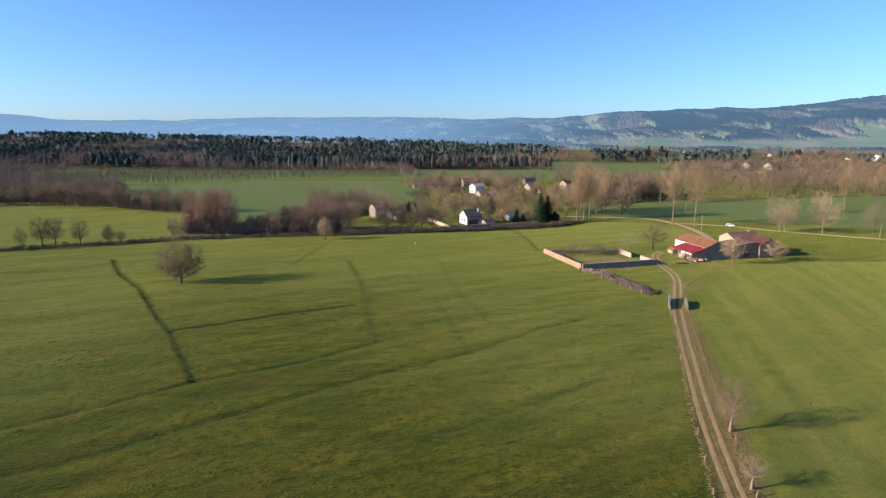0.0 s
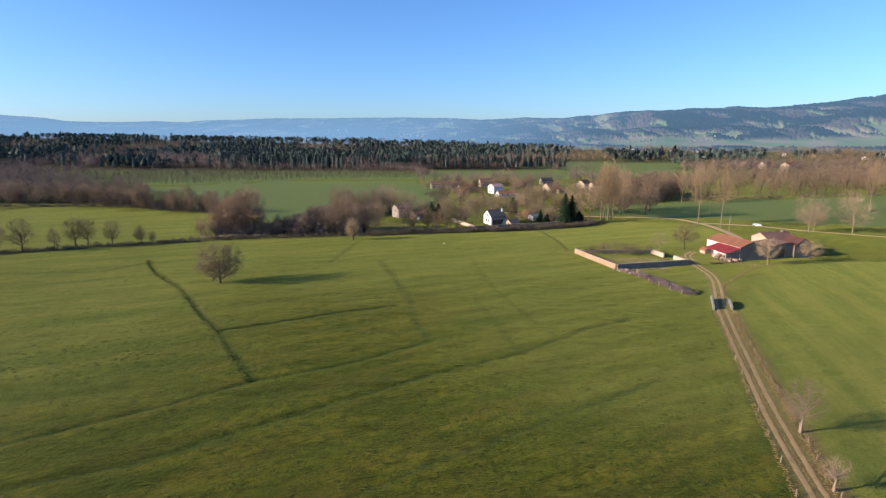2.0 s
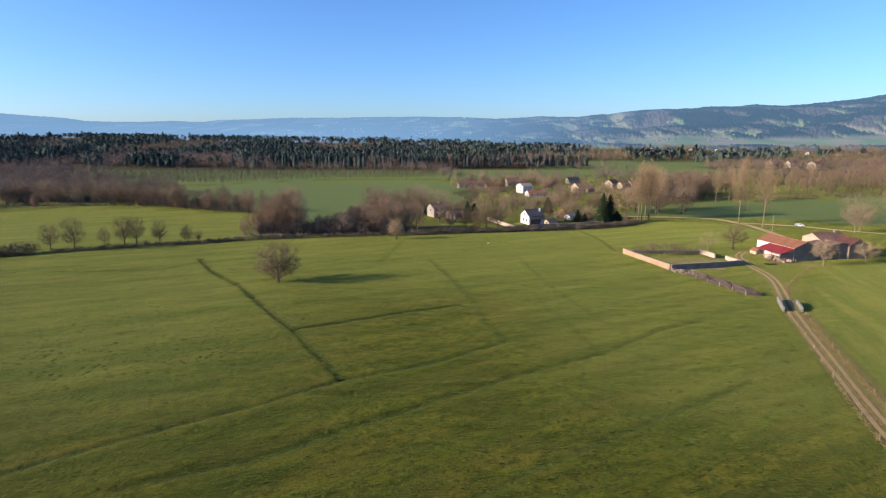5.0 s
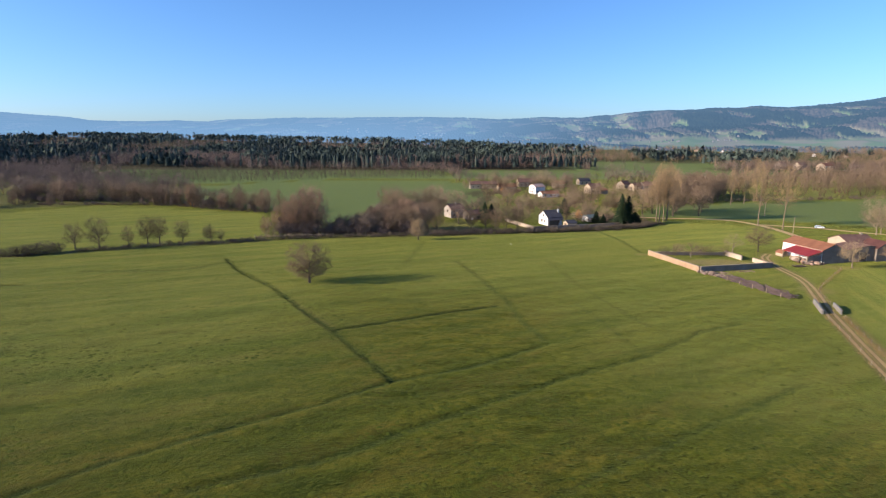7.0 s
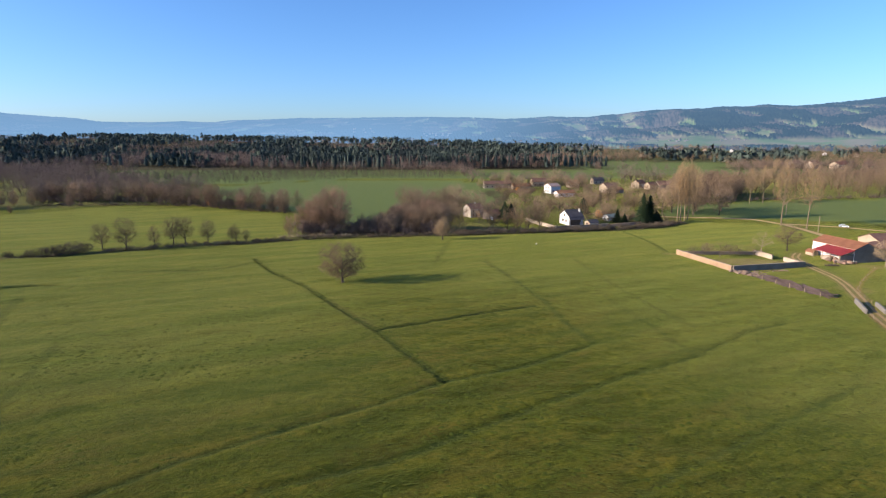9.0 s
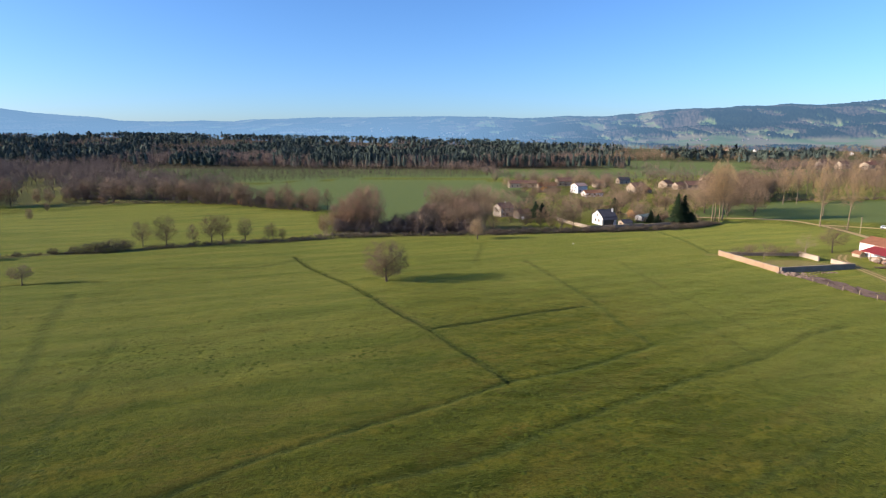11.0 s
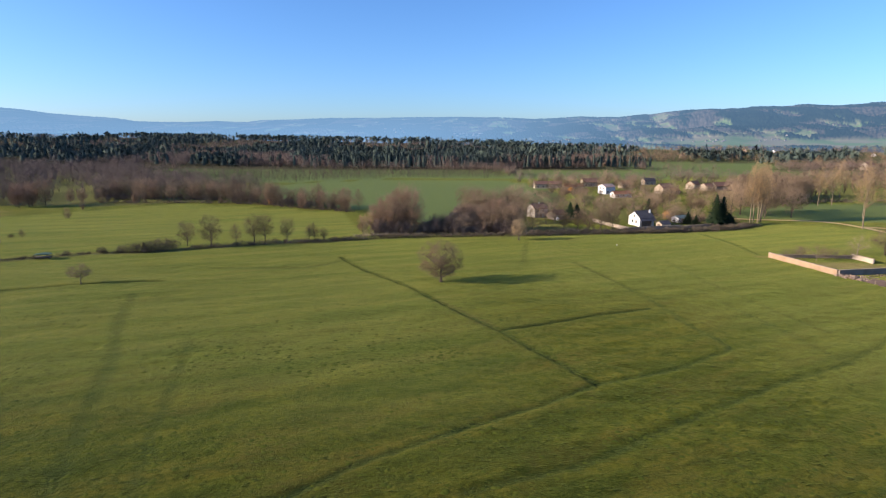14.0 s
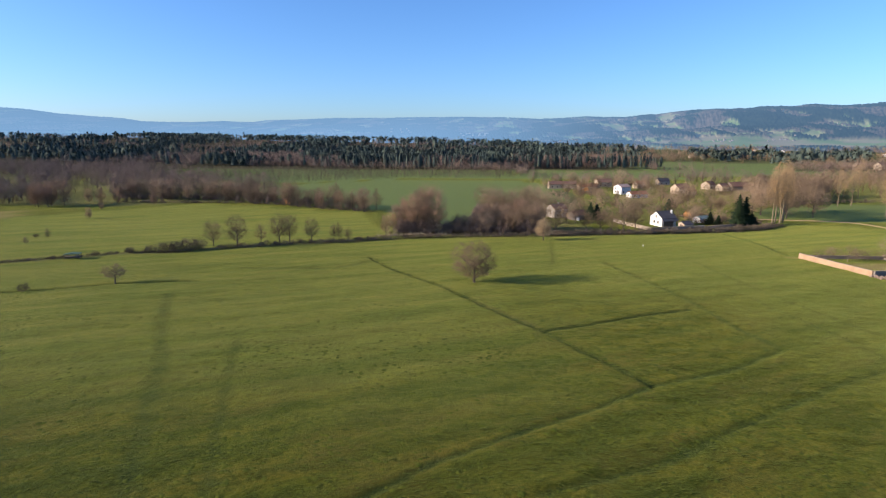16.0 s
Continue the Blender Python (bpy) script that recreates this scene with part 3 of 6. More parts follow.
def sheet_z(x, y):
    """The height of the ground sheet itself, with its ditches and lumps."""
    i = np.clip(np.searchsorted(GROUND_X, x) - 1, 0, len(GROUND_X) - 2)
    j = np.clip(np.searchsorted(GROUND_Y, y) - 1, 0, len(GROUND_Y) - 2)
    u, v = (x - GROUND_X[i]) / (GROUND_X[i + 1] - GROUND_X[i]), (y - GROUND_Y[j]) / (GROUND_Y[j + 1] - GROUND_Y[j])
    low = GROUND_Z[j, i] * (1 - u) + GROUND_Z[j, i + 1] * u
    return low * (1 - v) + v * (GROUND_Z[j + 1, i] * (1 - u) + GROUND_Z[j + 1, i + 1] * u)


# the skyline: bearing in degrees from straight ahead, height in degrees over the eye
SKYLINE = [(-75, 2.2), (-55, 2.5), (-44.2, 2.33), (-42.7, 2.26), (-40.5, 1.98), (-36, 1.72), (-34.7, 1.52), (-30.7, 1.48), (-28, 1.60), (-25.2, 1.42), (-23.4, 1.63), (-17.3, 1.93),
           (-8.6, 2.02), (-0.7, 2.0), (2.8, 1.80), (7.3, 2.0), (11.7, 1.87), (14.4, 2.1), (22, 2.48), (26.4, 2.72), (28.5, 2.53), (33, 2.70), (35, 3.0),
           (37.4, 3.16), (45, 3.45), (60, 3.2), (75, 2.4)]


def far_hills():
    deg = np.concatenate([np.arange(-75, -47, 0.5), np.arange(-47, 47, 0.08), np.arange(47, 75.01, 0.5)])
    rr = np.concatenate([np.arange(1650, 4000, 18), np.arange(4000, 4700, 40), [4700]])
    deg, R = np.meshgrid(deg, rr)
    A = np.radians(deg)
    el = np.interp(deg, [a for a, _ in SKYLINE], [e for _, e in SKYLINE])
    X, Y = R * np.sin(A) - 32, R * np.cos(A)
    right = smooth(-12, 22, deg)
    near_r, far_r = 2250 - 150 * right, 4550 - 700 * right
    s = np.clip((R - near_r) / (far_r - near_r), 0, 1)
    top = 41 + far_r * np.tan(np.radians(el)) - 17
    lift = (1 - right) * 30 + 8
    H = -6 + lift * smooth(1650, 2300, R) + (top - lift + 6) * (s * s * (3 - 2 * s)) ** 0.9
    hump = 4 * s * (1 - s)
    H = H + hump * ((50 + 62 * right) * (fbm(X, Y, 560, 3, 3) - 0.5) + (20 + 24 * right) * (fbm(X, Y, 200, 9, 2) - 0.5))
    U, W = R * A, R * 0.42      # along the slope and up it
    patch = 0.75 * fbm(U, W, 85, 21, 4) + 0.25 * fbm(U, W, 300, 31, 2) + 0.06 * (value_noise(U, W, 20, 77) - 0.5)
    level = 0.508 - 0.040 * right * smooth(0.25, 0.5, s) * smooth(14, 28, deg) - 0.03 * (1 - right) + 0.03 * (1 - smooth(0.02, 0.2, s)) * right - 0.03 * (s > 0.93)
    meadow = smooth(13, 17, deg) * smooth(2060, 2110, R + 90 * (fbm(X, Y, 260, 5) - 0.5)) * (1 - smooth(2420, 2470, R + 240 * (fbm(X, Y, 420, 6) - 0.5)))
    wood = smooth(-0.004, 0.004, patch - level) * (1 - meadow)
    scrub = smooth(-0.006, 0.006, fbm(U, W, 90, 40, 5) - 0.51 + 0.09 * (s > 0.25) - 0.07 * (s <= 0.02)) * (1 - meadow)
    rough = np.random.default_rng(4).random(X.shape)
    H = H + np.maximum(wood * (7 + 9 * rough), scrub * (3 + 8 * rough)) * smooth(1650, 1900, R) * (0.45 + 0.55 * right)
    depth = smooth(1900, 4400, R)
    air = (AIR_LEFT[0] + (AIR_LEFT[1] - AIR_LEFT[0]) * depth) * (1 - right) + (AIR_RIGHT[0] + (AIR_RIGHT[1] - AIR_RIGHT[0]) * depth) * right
    n_r, n_a = X.shape
    V = np.stack([X, Y, H], -1).reshape(-1, 3)
    i = np.arange(n_r * n_a).reshape(n_r, n_a)
    F = np.stack([i[:-1, :-1], i[:-1, 1:], i[1:, 1:], i[1:, :-1]], -1).reshape(-1, 4)[:, ::-1]
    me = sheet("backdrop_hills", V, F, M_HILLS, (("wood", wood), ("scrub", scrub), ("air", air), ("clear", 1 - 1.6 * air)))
    return tagged(new("backdrop", me), "long wooded hills with painted blue haze and pale fields on the horizon", "hills", kind="structure"), (deg[0], X, Y, H)


AIR_LEFT, AIR_RIGHT = (0.44, 0.385), (0.135, 0.215)      # emission painted on the hills as air, near and far
HILL_GRID = far_hills()[1]

# ---------------------------------------------------------------- track and lanes
def resample(line, step):
    """Points at even steps along a smoothed line, with the way to its left."""
    p = [Vector((x, y, 0)) for x, y in line]
    p = [p[0] * 2 - p[1]] + p + [p[-1] * 2 - p[-2]]
    dense = []
    for a, b, c, d in zip(p, p[1:], p[2:], p[3:]):
        for k in range(24):
            t = k / 24
            dense.append(0.5 * ((2 * b) + (c - a) * t + (2 * a - 5 * b + 4 * c - d) * t * t + (3 * b - a - 3 * c + d) * t ** 3))
    dense.append(p[-2])
    out, run, want = [], 0.0, 0.0
    for a, b in zip(dense, dense[1:]):
        seg = (b - a).length
        while want <= run + seg and seg > 0:
            q = a.lerp(b, (want - run) / seg)
            d = (b - a).normalized()
            out.append((q, Vector((-d.y, d.x, 0))))
            want += step
        run += seg
    return out


def ribbon(line, offset, width, lift, step=0.7, ragged=0.12, seed=1):
    """A strip that lies on the ground along a line, with ragged edges."""
    rng = random.Random(seed)
    v, f = [], []
    for k, (q, side) in enumerate(resample(line, step)):
        c = q + side * (offset + 0.04 * math.sin(k * 0.17 + seed))
        for s in (1, 0.45, -0.45, -1):
            w = width / 2 * s + (rng.uniform(-ragged, ragged) if abs(s) == 1 else 0)
            w2 = c + side * w
            v.append((w2.x, w2.y, gz(w2.x, w2.y) + (lift if abs(s) < 1 else lift * 0.5)))
        if k:
            a = 4 * (k - 1)
            f += [(a + i, a + i + 1, a + i + 5, a + i + 4) for i in range(3)]
    return v, f


track = thing("road", Matrix.Identity(4), "two gravel wheel ruts of a farm track through pasture", "track", kind="structure")
for off, s in ((0.80, 1), (-0.80, 5)):
    part("wheel_rut", ribbon(TRACK, off, 0.72, 0.045, ragged=0.07, seed=s), M_RUT, track, smooth=True)
tagged(part("lane", ribbon(LANE, 0, 3.4, 0.12, 1.5, 0.15, 7), M_LANE, None, smooth=True), "pale narrow country lane beside tall poplars", "lane", kind="structure")
tagged(part("lane", ribbon(LANE_RIGHT, 0, 3.4, 0.14, 1.5, 0.15, 8), M_LANE, None, smooth=True), "pale country lane along a green field", "lane", kind="structure")

# ---------------------------------------------------------------- bare trees
def tube(v, f, pts, radii, sides):
    base = len(v)
    for k, (p, r) in enumerate(zip(pts, radii)):
        d = (pts[min(k + 1, len(pts) - 1)] - pts[max(k - 1, 0)]).normalized()
        a = d.orthogonal().normalized()
        b = d.cross(a)
        for s in range(sides):
            t = 2 * math.pi * s / sides
            v.append(tuple(p + a * (r * math.cos(t)) + b * (r * math.sin(t))))
    for k in range(len(pts) - 1):
        for s in range(sides):
            s2 = (s + 1) % sides
            f.append((base + k * sides + s, base + k * sides + s2, base + (k + 1) * sides + s2, base + (k + 1) * sides + s))


def sprig(v, f, p, d, length, width, rng):
    """One twig: a thin three-cornered blade."""
    side = d.cross(Vector((rng.uniform(-1, 1), rng.uniform(-1, 1), rng.uniform(-1, 1))))
    if side.length < 1e-4:
        return
    side = side.normalized() * (width / 2)
    k = len(v)
    v += [tuple(p - side), tuple(p + side), tuple(p + d * length)]
    f.append((k, k + 1, k + 2))


def grow(seed, height, spread, bole=0.28, trunk_r=0.3, limbs=7, forks=5, twigs=9, twig_len=1.0, twig_w=0.05, up=0.45, shape="round", lean=0.0):
    """A leafless tree: trunk, curved limbs, and a rounded crown of branches and fine twigs. Returns the three as verts and faces."""
    rng = random.Random(seed)
    trunk, limb_list, crown = ([], []), [], ([], [])
    tall = shape == "tall"
    top, z0 = height * (0.90 if tall else 0.58), height * bole * (1.0 if tall else 0.85)
    mid = z0 + (height - z0) * (0.45 if tall else 0.40)
    n, pts = 8, []
    for k in range(n + 1):
        t = k / n
        pts.append(Vector((lean * t * height + 0.03 * height * math.sin(3 * t + seed) * t, 0.025 * height * math.sin(4 * t + seed * 2) * t, -0.25 + (top + 0.25) * t)))
    tube(*trunk, pts, [trunk_r * (1.4 if k == 0 else 1 - 0.88 * (k / n) ** 0.9) for k in range(n + 1)], 8)

    def shell(d, q):
        """A point of the crown in the direction d, q of the way out."""
        bump = 1 + 0.16 * math.sin(d.x * 5 + seed) * math.sin(d.y * 4 + seed * 1.7) + 0.10 * math.sin(d.z * 9 + d.x * 7 + seed)
        w = spread * q * bump
        if tall:
            w *= 1 - 0.35 * d.z
        return Vector((d.x * w, d.y * w, mid + d.z * q * bump * ((height - mid) if d.z > 0 else (mid - z0))))

    def along_trunk(t):
        t = min(max(t, 0), 0.999) * n
        return pts[int(t)].lerp(pts[int(t) + 1], t - int(t))

    nodes = [along_trunk(0.55 + 0.05 * k) for k in range(9)]
    for i in range(limbs):
        f = (i + 0.5) / limbs
        zd = -0.35 + 1.2 * f if tall else -0.30 + 1.15 * f ** 1.1
        ang, zd = i * 2.399 + rng.uniform(-0.3, 0.3), max(-0.4, min(0.95, zd + rng.uniform(-0.1, 0.1)))
        rr = math.sqrt(1 - zd * zd)
        target = shell(Vector((rr * math.cos(ang), rr * math.sin(ang), zd)), rng.uniform(0.74, 0.92))
        low = z0 / top
        start = along_trunk(low + (0.96 - low) * (f ** 0.9) * (0.92 if tall else 0.85))
        if tall:
            start = along_trunk(min(0.97, max(low, (target.z - 0.22 * height) / top)))
        bend = start.lerp(target, 0.5) + Vector((0, 0, -0.06 * (target - start).length if tall else (up - 0.35) * 0.25 * (target - start).length))
        lp = []
        for k in range(7):
            t = k / 6
            q = start * ((1 - t) ** 2) + bend * (2 * t * (1 - t)) + target * (t * t)
            lp.append(q + Vector((rng.gauss(0, 0.02), rng.gauss(0, 0.02), rng.gauss(0, 0.015))) * (target - start).length * (1 if 0 < k else 0))
        r0 = trunk_r * (0.40 - 0.20 * f)
        limb = ([], [])
        tube(*limb, lp, [r0 * (1 - 0.86 * k / 6) for k in range(7)], 5)
        limb_list.append(limb)
        nodes += lp[2:]
    N = np.array([tuple(q) for q in nodes])
    heart = Vector((0, 0, z0 + 0.2 * (height - z0)))
    for k in range(int(limbs * forks * 6.5)):
        d = Vector((rng.gauss(0, 1), rng.gauss(0, 1), rng.gauss(0, 1))).normalized()
        tip = shell(d, rng.random() ** 0.40)
        gap = np.linalg.norm(N - np.array(tuple(tip)), axis=1) + 0.5 * np.maximum(0, N[:, 2] - tip.z)
        root = nodes[int(np.argmin(gap))]
        way = tip - root
        if way.length > 0.05:
            sprig(*crown, root, way.normalized(), way.length * 1.1, twig_w * 0.6, rng)
        out = (tip - heart).normalized() * 0.75 + Vector((0, 0, 0.35 if tall else 0.15))
        for _ in range(max(2, int(twigs * 0.16))):
            q = (out + Vector((rng.gauss(0, 0.55), rng.gauss(0, 0.55), rng.gauss(0, 0.45)))).normalized()
            sprig(*crown, root.lerp(tip, rng.uniform(0.5, 1.0)), q, twig_len * rng.uniform(0.5, 1.25), twig_w * rng.uniform(0.28, 0.60), rng)
    return trunk, limb_list, crown


def add_crown_normals(ob, mid, flat=1.0):
    d = np.array([tuple(v.co) for v in ob.data.vertices]) * np.array([flat, flat, 1]) - np.array([0, 0, mid])
    d /= np.maximum(np.linalg.norm(d, axis=1), 1e-6)[:, None]
    ob.data.attributes.new("crown", "FLOAT_VECTOR", "POINT").data.foreach_set("vector", d.ravel().astype(np.float32))
    return ob


def make_tree(name, label, seed, height, spread, bark, twig, split_limbs=False, category="tree", group="", **kw):
    """One tree, standing out of the way until it is copied to its places."""
    trunk, limbs, crown = grow(seed, height, spread, **kw)
    t = thing(name, Matrix.Translation((0, 0, 0)), label, category, group)
    part("trunk", trunk, bark, t, smooth=True)
    if split_limbs:
        for g in limbs:
            part("limb", g, bark, t, smooth=True)
    else:
        v, f = [], []
        for g in limbs:
            k = len(v)
            v += g[0]
            f += [tuple(i + k for i in q) for q in g[1]]
        tagged(part("branchwork", (v, f), bark, t, smooth=True), kind="stuff")
    add_crown_normals(part("crown", crown, twig, t), 0.5 * height, height / (2.6 * spread))
    return t


def put(t, x, y, turn=0.0, size=1.0, sink=0.12):
    """Stands a thing on the ground."""
    t.matrix_basis = pose(x, y, gz(x, y) - sink, 0, 0, turn) @ Matrix.Scale(size, 4)
    return t


class Kind:
    """A kind of tree: the first goes to its place, the others are copies that share its meshes."""

    def __init__(self, name, label, group, seeds, **kw):
        self.first = [make_tree(name, label, s, group=group, **kw) for s in seeds]
        self.height, self.used = kw["height"], 0

    def at(self, x, y, height, turn, label=""):
        t = self.first[self.used % len(self.first)]
        if self.used >= len(self.first):
            t = copy_thing(t, Matrix.Identity(4))
        self.used += 1
        put(t, x, y, turn, 1.18 * height / self.height)
        if label:
            t["label"] = label
        return t


# the lone trees
put(make_tree("oak_tree", "lone leafless oak with a broad round crown in pasture", 11, 12.6, 6.7, M_BARK, M_TWIG_GREY, True, bole=0.11, trunk_r=0.40, limbs=15,
              forks=27, twigs=34, twig_len=1.15, twig_w=0.062, up=0.30), -74.6, 154.2, 20)
put(make_tree("roadside_tree", "leafless pollarded tree with pale twigs beside the farm track", 23, 8.3, 2.9, M_BARK_PALE, M_TWIG, True, bole=0.30, trunk_r=0.24, limbs=14,
              forks=13, twigs=22, twig_len=0.8, twig_w=0.034, up=0.5), 41.9, 72.8, 50)
put(make_tree("roadside_tree", "small pollarded tree with short pale shoots beside the farm track", 29, 4.7, 1.7, M_BARK_PALE, M_TWIG, True, bole=0.40, trunk_r=0.24, limbs=12,
              forks=8, twigs=16, twig_len=0.65, twig_w=0.030, up=0.6), 37.8, 59.6, 10)
put(make_tree("field_tree", "small leafless tree on a field ditch", 31, 5.9, 3.3, M_BARK, M_TWIG, bole=0.28, trunk_r=0.18, limbs=9, forks=9, twigs=30,
              twig_len=0.9, twig_w=0.07), -177.7, 142.1, 0)
put(make_tree("willow_pollard", "ovoid pale brown pollard willow at the meadow edge", 37, 9.8, 3.5, M_BARK, M_TWIG_OCHRE, bole=0.16, trunk_r=0.30, limbs=14, forks=13, twigs=26,
              twig_len=1.1, twig_w=0.07, up=1.0, shape="tall"), -49.6, 229.6, 0)
put(make_tree("garden_tree", "leafless round-headed tree behind the walled garden", 41, 11.2, 5.4, M_BARK, M_TWIG_GREY, bole=0.26, trunk_r=0.30, limbs=11, forks=9, twigs=33,
              twig_len=1.2, twig_w=0.075), 81.2, 210.0, 0)
put(make_tree("pale_tree", "silvery bare tree at the garden wall", 43, 8.2, 4.2, M_BARK_PALE, M_TWIG_PALE, bole=0.22, trunk_r=0.24, limbs=9, forks=5, twigs=9,
              twig_len=1.0, twig_w=0.06), 71.5, 209.5, 0)
put(make_tree("shaggy_tree", "shaggy tan tree in front of the barn wall", 47, 9.4, 4.2, M_BARK_PALE, M_TWIG_OCHRE, bole=0.24, trunk_r=0.26, limbs=12, forks=8, twigs=24,
              twig_len=1.1, twig_w=0.08, up=0.1), 98.1, 183.4, 0)
put(make_tree("shaggy_tree", "low shaggy tan tree beside the barn wall", 53, 7.6, 4.0, M_BARK_PALE, M_TWIG_OCHRE, bole=0.24, trunk_r=0.24, limbs=12, forks=8, twigs=24,
              twig_len=1.1, twig_w=0.08, up=0.0), 115.6, 189.0, 0)

poplar = Kind("poplar", "tall bare poplar with a lit straight trunk", "poplars along the lane", (61, 67, 71), height=27, spread=4.4, bark=M_BARK_POPLAR, twig=M_TWIG_POPLAR,
              bole=0.30, trunk_r=0.27, limbs=36, forks=4, twigs=19, twig_len=1.6, twig_w=0.075, shape="tall")
for k, (x, y, h) in enumerate(((118.5, 284.3, 28.2), (124.9, 273.6, 27.6), (72.6, 299.5, 26.5), (74.4, 300.5, 27), (76.4, 299.6, 26.2), (78.6, 301.5, 27.2), (81.5, 309, 26),
                               (90, 325, 24), (249.8, 345.7, 25), (275, 352, 23), (100, 345, 22), (147, 377, 21), (158, 382, 22), (190, 430, 24))):
    poplar.at(x, y, h, k * 77)

broad = Kind("bare_tree", "leafless brown broadleaf tree beside the meadow", "trees along the hedges", (101, 103, 107, 109), height=11, spread=5.2, bark=M_BARK, twig=M_TWIG,
             bole=0.16, trunk_r=0.24, limbs=12, forks=8, twigs=27, twig_len=1.3, twig_w=0.070, up=0.6)
dark_tree = Kind("hedge_tree", "dark leafless tree standing in the meadow hedge", "trees along the hedges", (211, 223, 227), height=11, spread=3.7, bark=M_BARK, twig=M_TWIG_GREY,
                 bole=0.2, trunk_r=0.26, limbs=14, forks=11, twigs=24, twig_len=1.1, twig_w=0.062, up=0.5)
slim = Kind("slender_tree", "slender leafless tree along a hedge", "trees along the hedges", (113, 127, 131), height=10, spread=3.0, bark=M_BARK, twig=M_TWIG_GREY,
            bole=0.14, trunk_r=0.17, limbs=14, forks=7, twigs=21, twig_len=1.2, twig_w=0.065, shape="tall")
rust = Kind("rusty_tree", "dense reddish brown leafless tree", "riverside wood", (137, 139, 149), height=15, spread=4.3, bark=M_BARK, twig=M_TWIG_RUST,
            bole=0.10, trunk_r=0.26, limbs=16, forks=9, twigs=33, twig_len=1.6, twig_w=0.075, up=0.75)
pale = Kind("pale_bare_tree", "large leafless tree with pale fine twigs", "trees by the lane", (151, 157), height=15, spread=6.5, bark=M_BARK_PALE, twig=M_TWIG_PALE,
            bole=0.18, trunk_r=0.28, limbs=14, forks=9, twigs=27, twig_len=1.5, twig_w=0.070)
shrub = Kind("shrub", "low leafless shrub beside the meadow hedge", "shrubs in the hedge", (163, 167, 173), height=3.2, spread=2.2, bark=M_HEDGE, twig=M_HEDGE,
             bole=0.03, trunk_r=0.08, limbs=10, forks=6, twigs=24, twig_len=0.8, twig_w=0.09, up=0.6)

R = random.Random(5)
for x, y, h, w in ((-180.8, 203, 9.2, 0), (-170.2, 201.6, 11.6, 0), (-164.5, 211, 7.2, 1), (-158, 213.5, 10.6, 0), (-154.5, 216, 10.4, 0), (-145.8, 218, 8.8, 0), (-137.5, 222, 6.0, 1),
                   (-134.5, 219.5, 6.6, 1), (-131, 221, 5.0, 0), (-43.0, 249.5, 12.5, 0), (-20.2, 266, 9.5, 0), (-10.6, 260.5, 12.4, 0), (-5.4, 261, 11.0, 0), (-15.5, 262, 8, 0),
                   (-27, 264, 9, 0), (-1, 289, 9, 0), (-24, 312, 10, 0), (-33, 318, 12, 0), (-12, 330, 9, 0), (4, 335, 9, 0), (16, 340, 8, 0), (27, 318, 9, 1),
                   (34, 300, 7, 0), (39, 304, 8, 0), (31, 335, 10, 0), (44, 330, 9, 0), (12, 350, 9, 0), (-3, 362, 10, 0), (22, 365, 9, 0), (40, 360, 10, 0),
                   (-30, 470, 9, 0), (-8, 470, 9, 0), (3, 478, 10, 0), (5, 440, 8, 0), (44, 455, 10, 0), (52, 470, 12, 0), (40, 520, 14, 0), (-5, 520, 12, 0), (60, 500, 11, 0),
                   (92, 450, 9, 0), (130, 470, 10, 0), (0, 400, 8, 0), (-12, 410, 9, 0), (48, 410, 9, 0), (62, 400, 10, 0), (80, 420, 8, 0), (55, 380, 9, 0), (90, 385, 9, 0),
                   (104, 400, 10, 0), (70, 360, 8, 0), (58, 340, 9, 0)):
    (slim if w else dark_tree if x < -125 or (x < 0 and y < 270) else broad).at(x, y, h, R.uniform(0, 360))
for k in range(80):
    x, y = R.uniform(-22, 120), R.uniform(335, 560)
    if x > 30 + (560 - y) * 0.45 or min(abs(x - hx) + 0.4 * abs(y - hy + 14) for hx, hy in ((20, 447), (28, 420), (66, 452), (-24, 490), (18, 510), (104, 490))) < 7:
        continue
    (broad, slim, broad)[k % 3].at(x, y, R.uniform(6, 10.5), R.uniform(0, 360))
for x, y, h in ((24, 296, 7), (29, 293, 6), (45, 296, 8), (36, 312, 8), (62, 305, 7), (-14, 286, 8), (-3, 300, 7), (6, 312, 9), (15, 305, 8), (-53, 316, 13), (-36, 330, 12), (-46.5, 286, 11), (-48.5, 293, 10), (-33.8, 286, 10), (-29, 290, 9)):
    (broad, slim)[int(h) % 2].at(x, y, h, R.uniform(0, 360))
for x, y, h in ((-261.6, 213.3, 3.6), (-256, 196, 3.2)):
    slim.at(x, y, h, R.uniform(0, 360))
for x, y, h in ((72, 322, 15), (80, 330, 17), (88, 318, 15), (96, 336, 16), (66, 330, 13), (104, 322, 14), (112, 338, 15)):
    broad.at(x, y, h, R.uniform(0, 360))
# the riverside wood
for x, y, h in ((-115, 246, 12), (-110, 243, 15), (-105, 242, 17), (-100.5, 247, 20), (-97, 244, 18.5), (-104, 252, 18), (-111, 251, 14), (-119, 240, 8)):
    rust.at(x, y, h, R.uniform(0, 360))
for k in range(46):
    t = k / 45
    x = -86 + 36 * t + R.uniform(-2, 2)
    y = 242 + 9 * t + R.uniform(0, 18)
    h = R.uniform(5.5, 8.5) + 5.0 * t + (2.0 if 0.35 < t < 1 and y > 250 + 12 * t else 0)
    (slim, broad, rust, broad)[k % 4].at(x, y, h, R.uniform(0, 360))
for k in range(12):
    broad.at(-78 + 3.2 * k + R.uniform(-2, 2), 318 + R.uniform(0, 24), R.uniform(11, 15), R.uniform(0, 360))
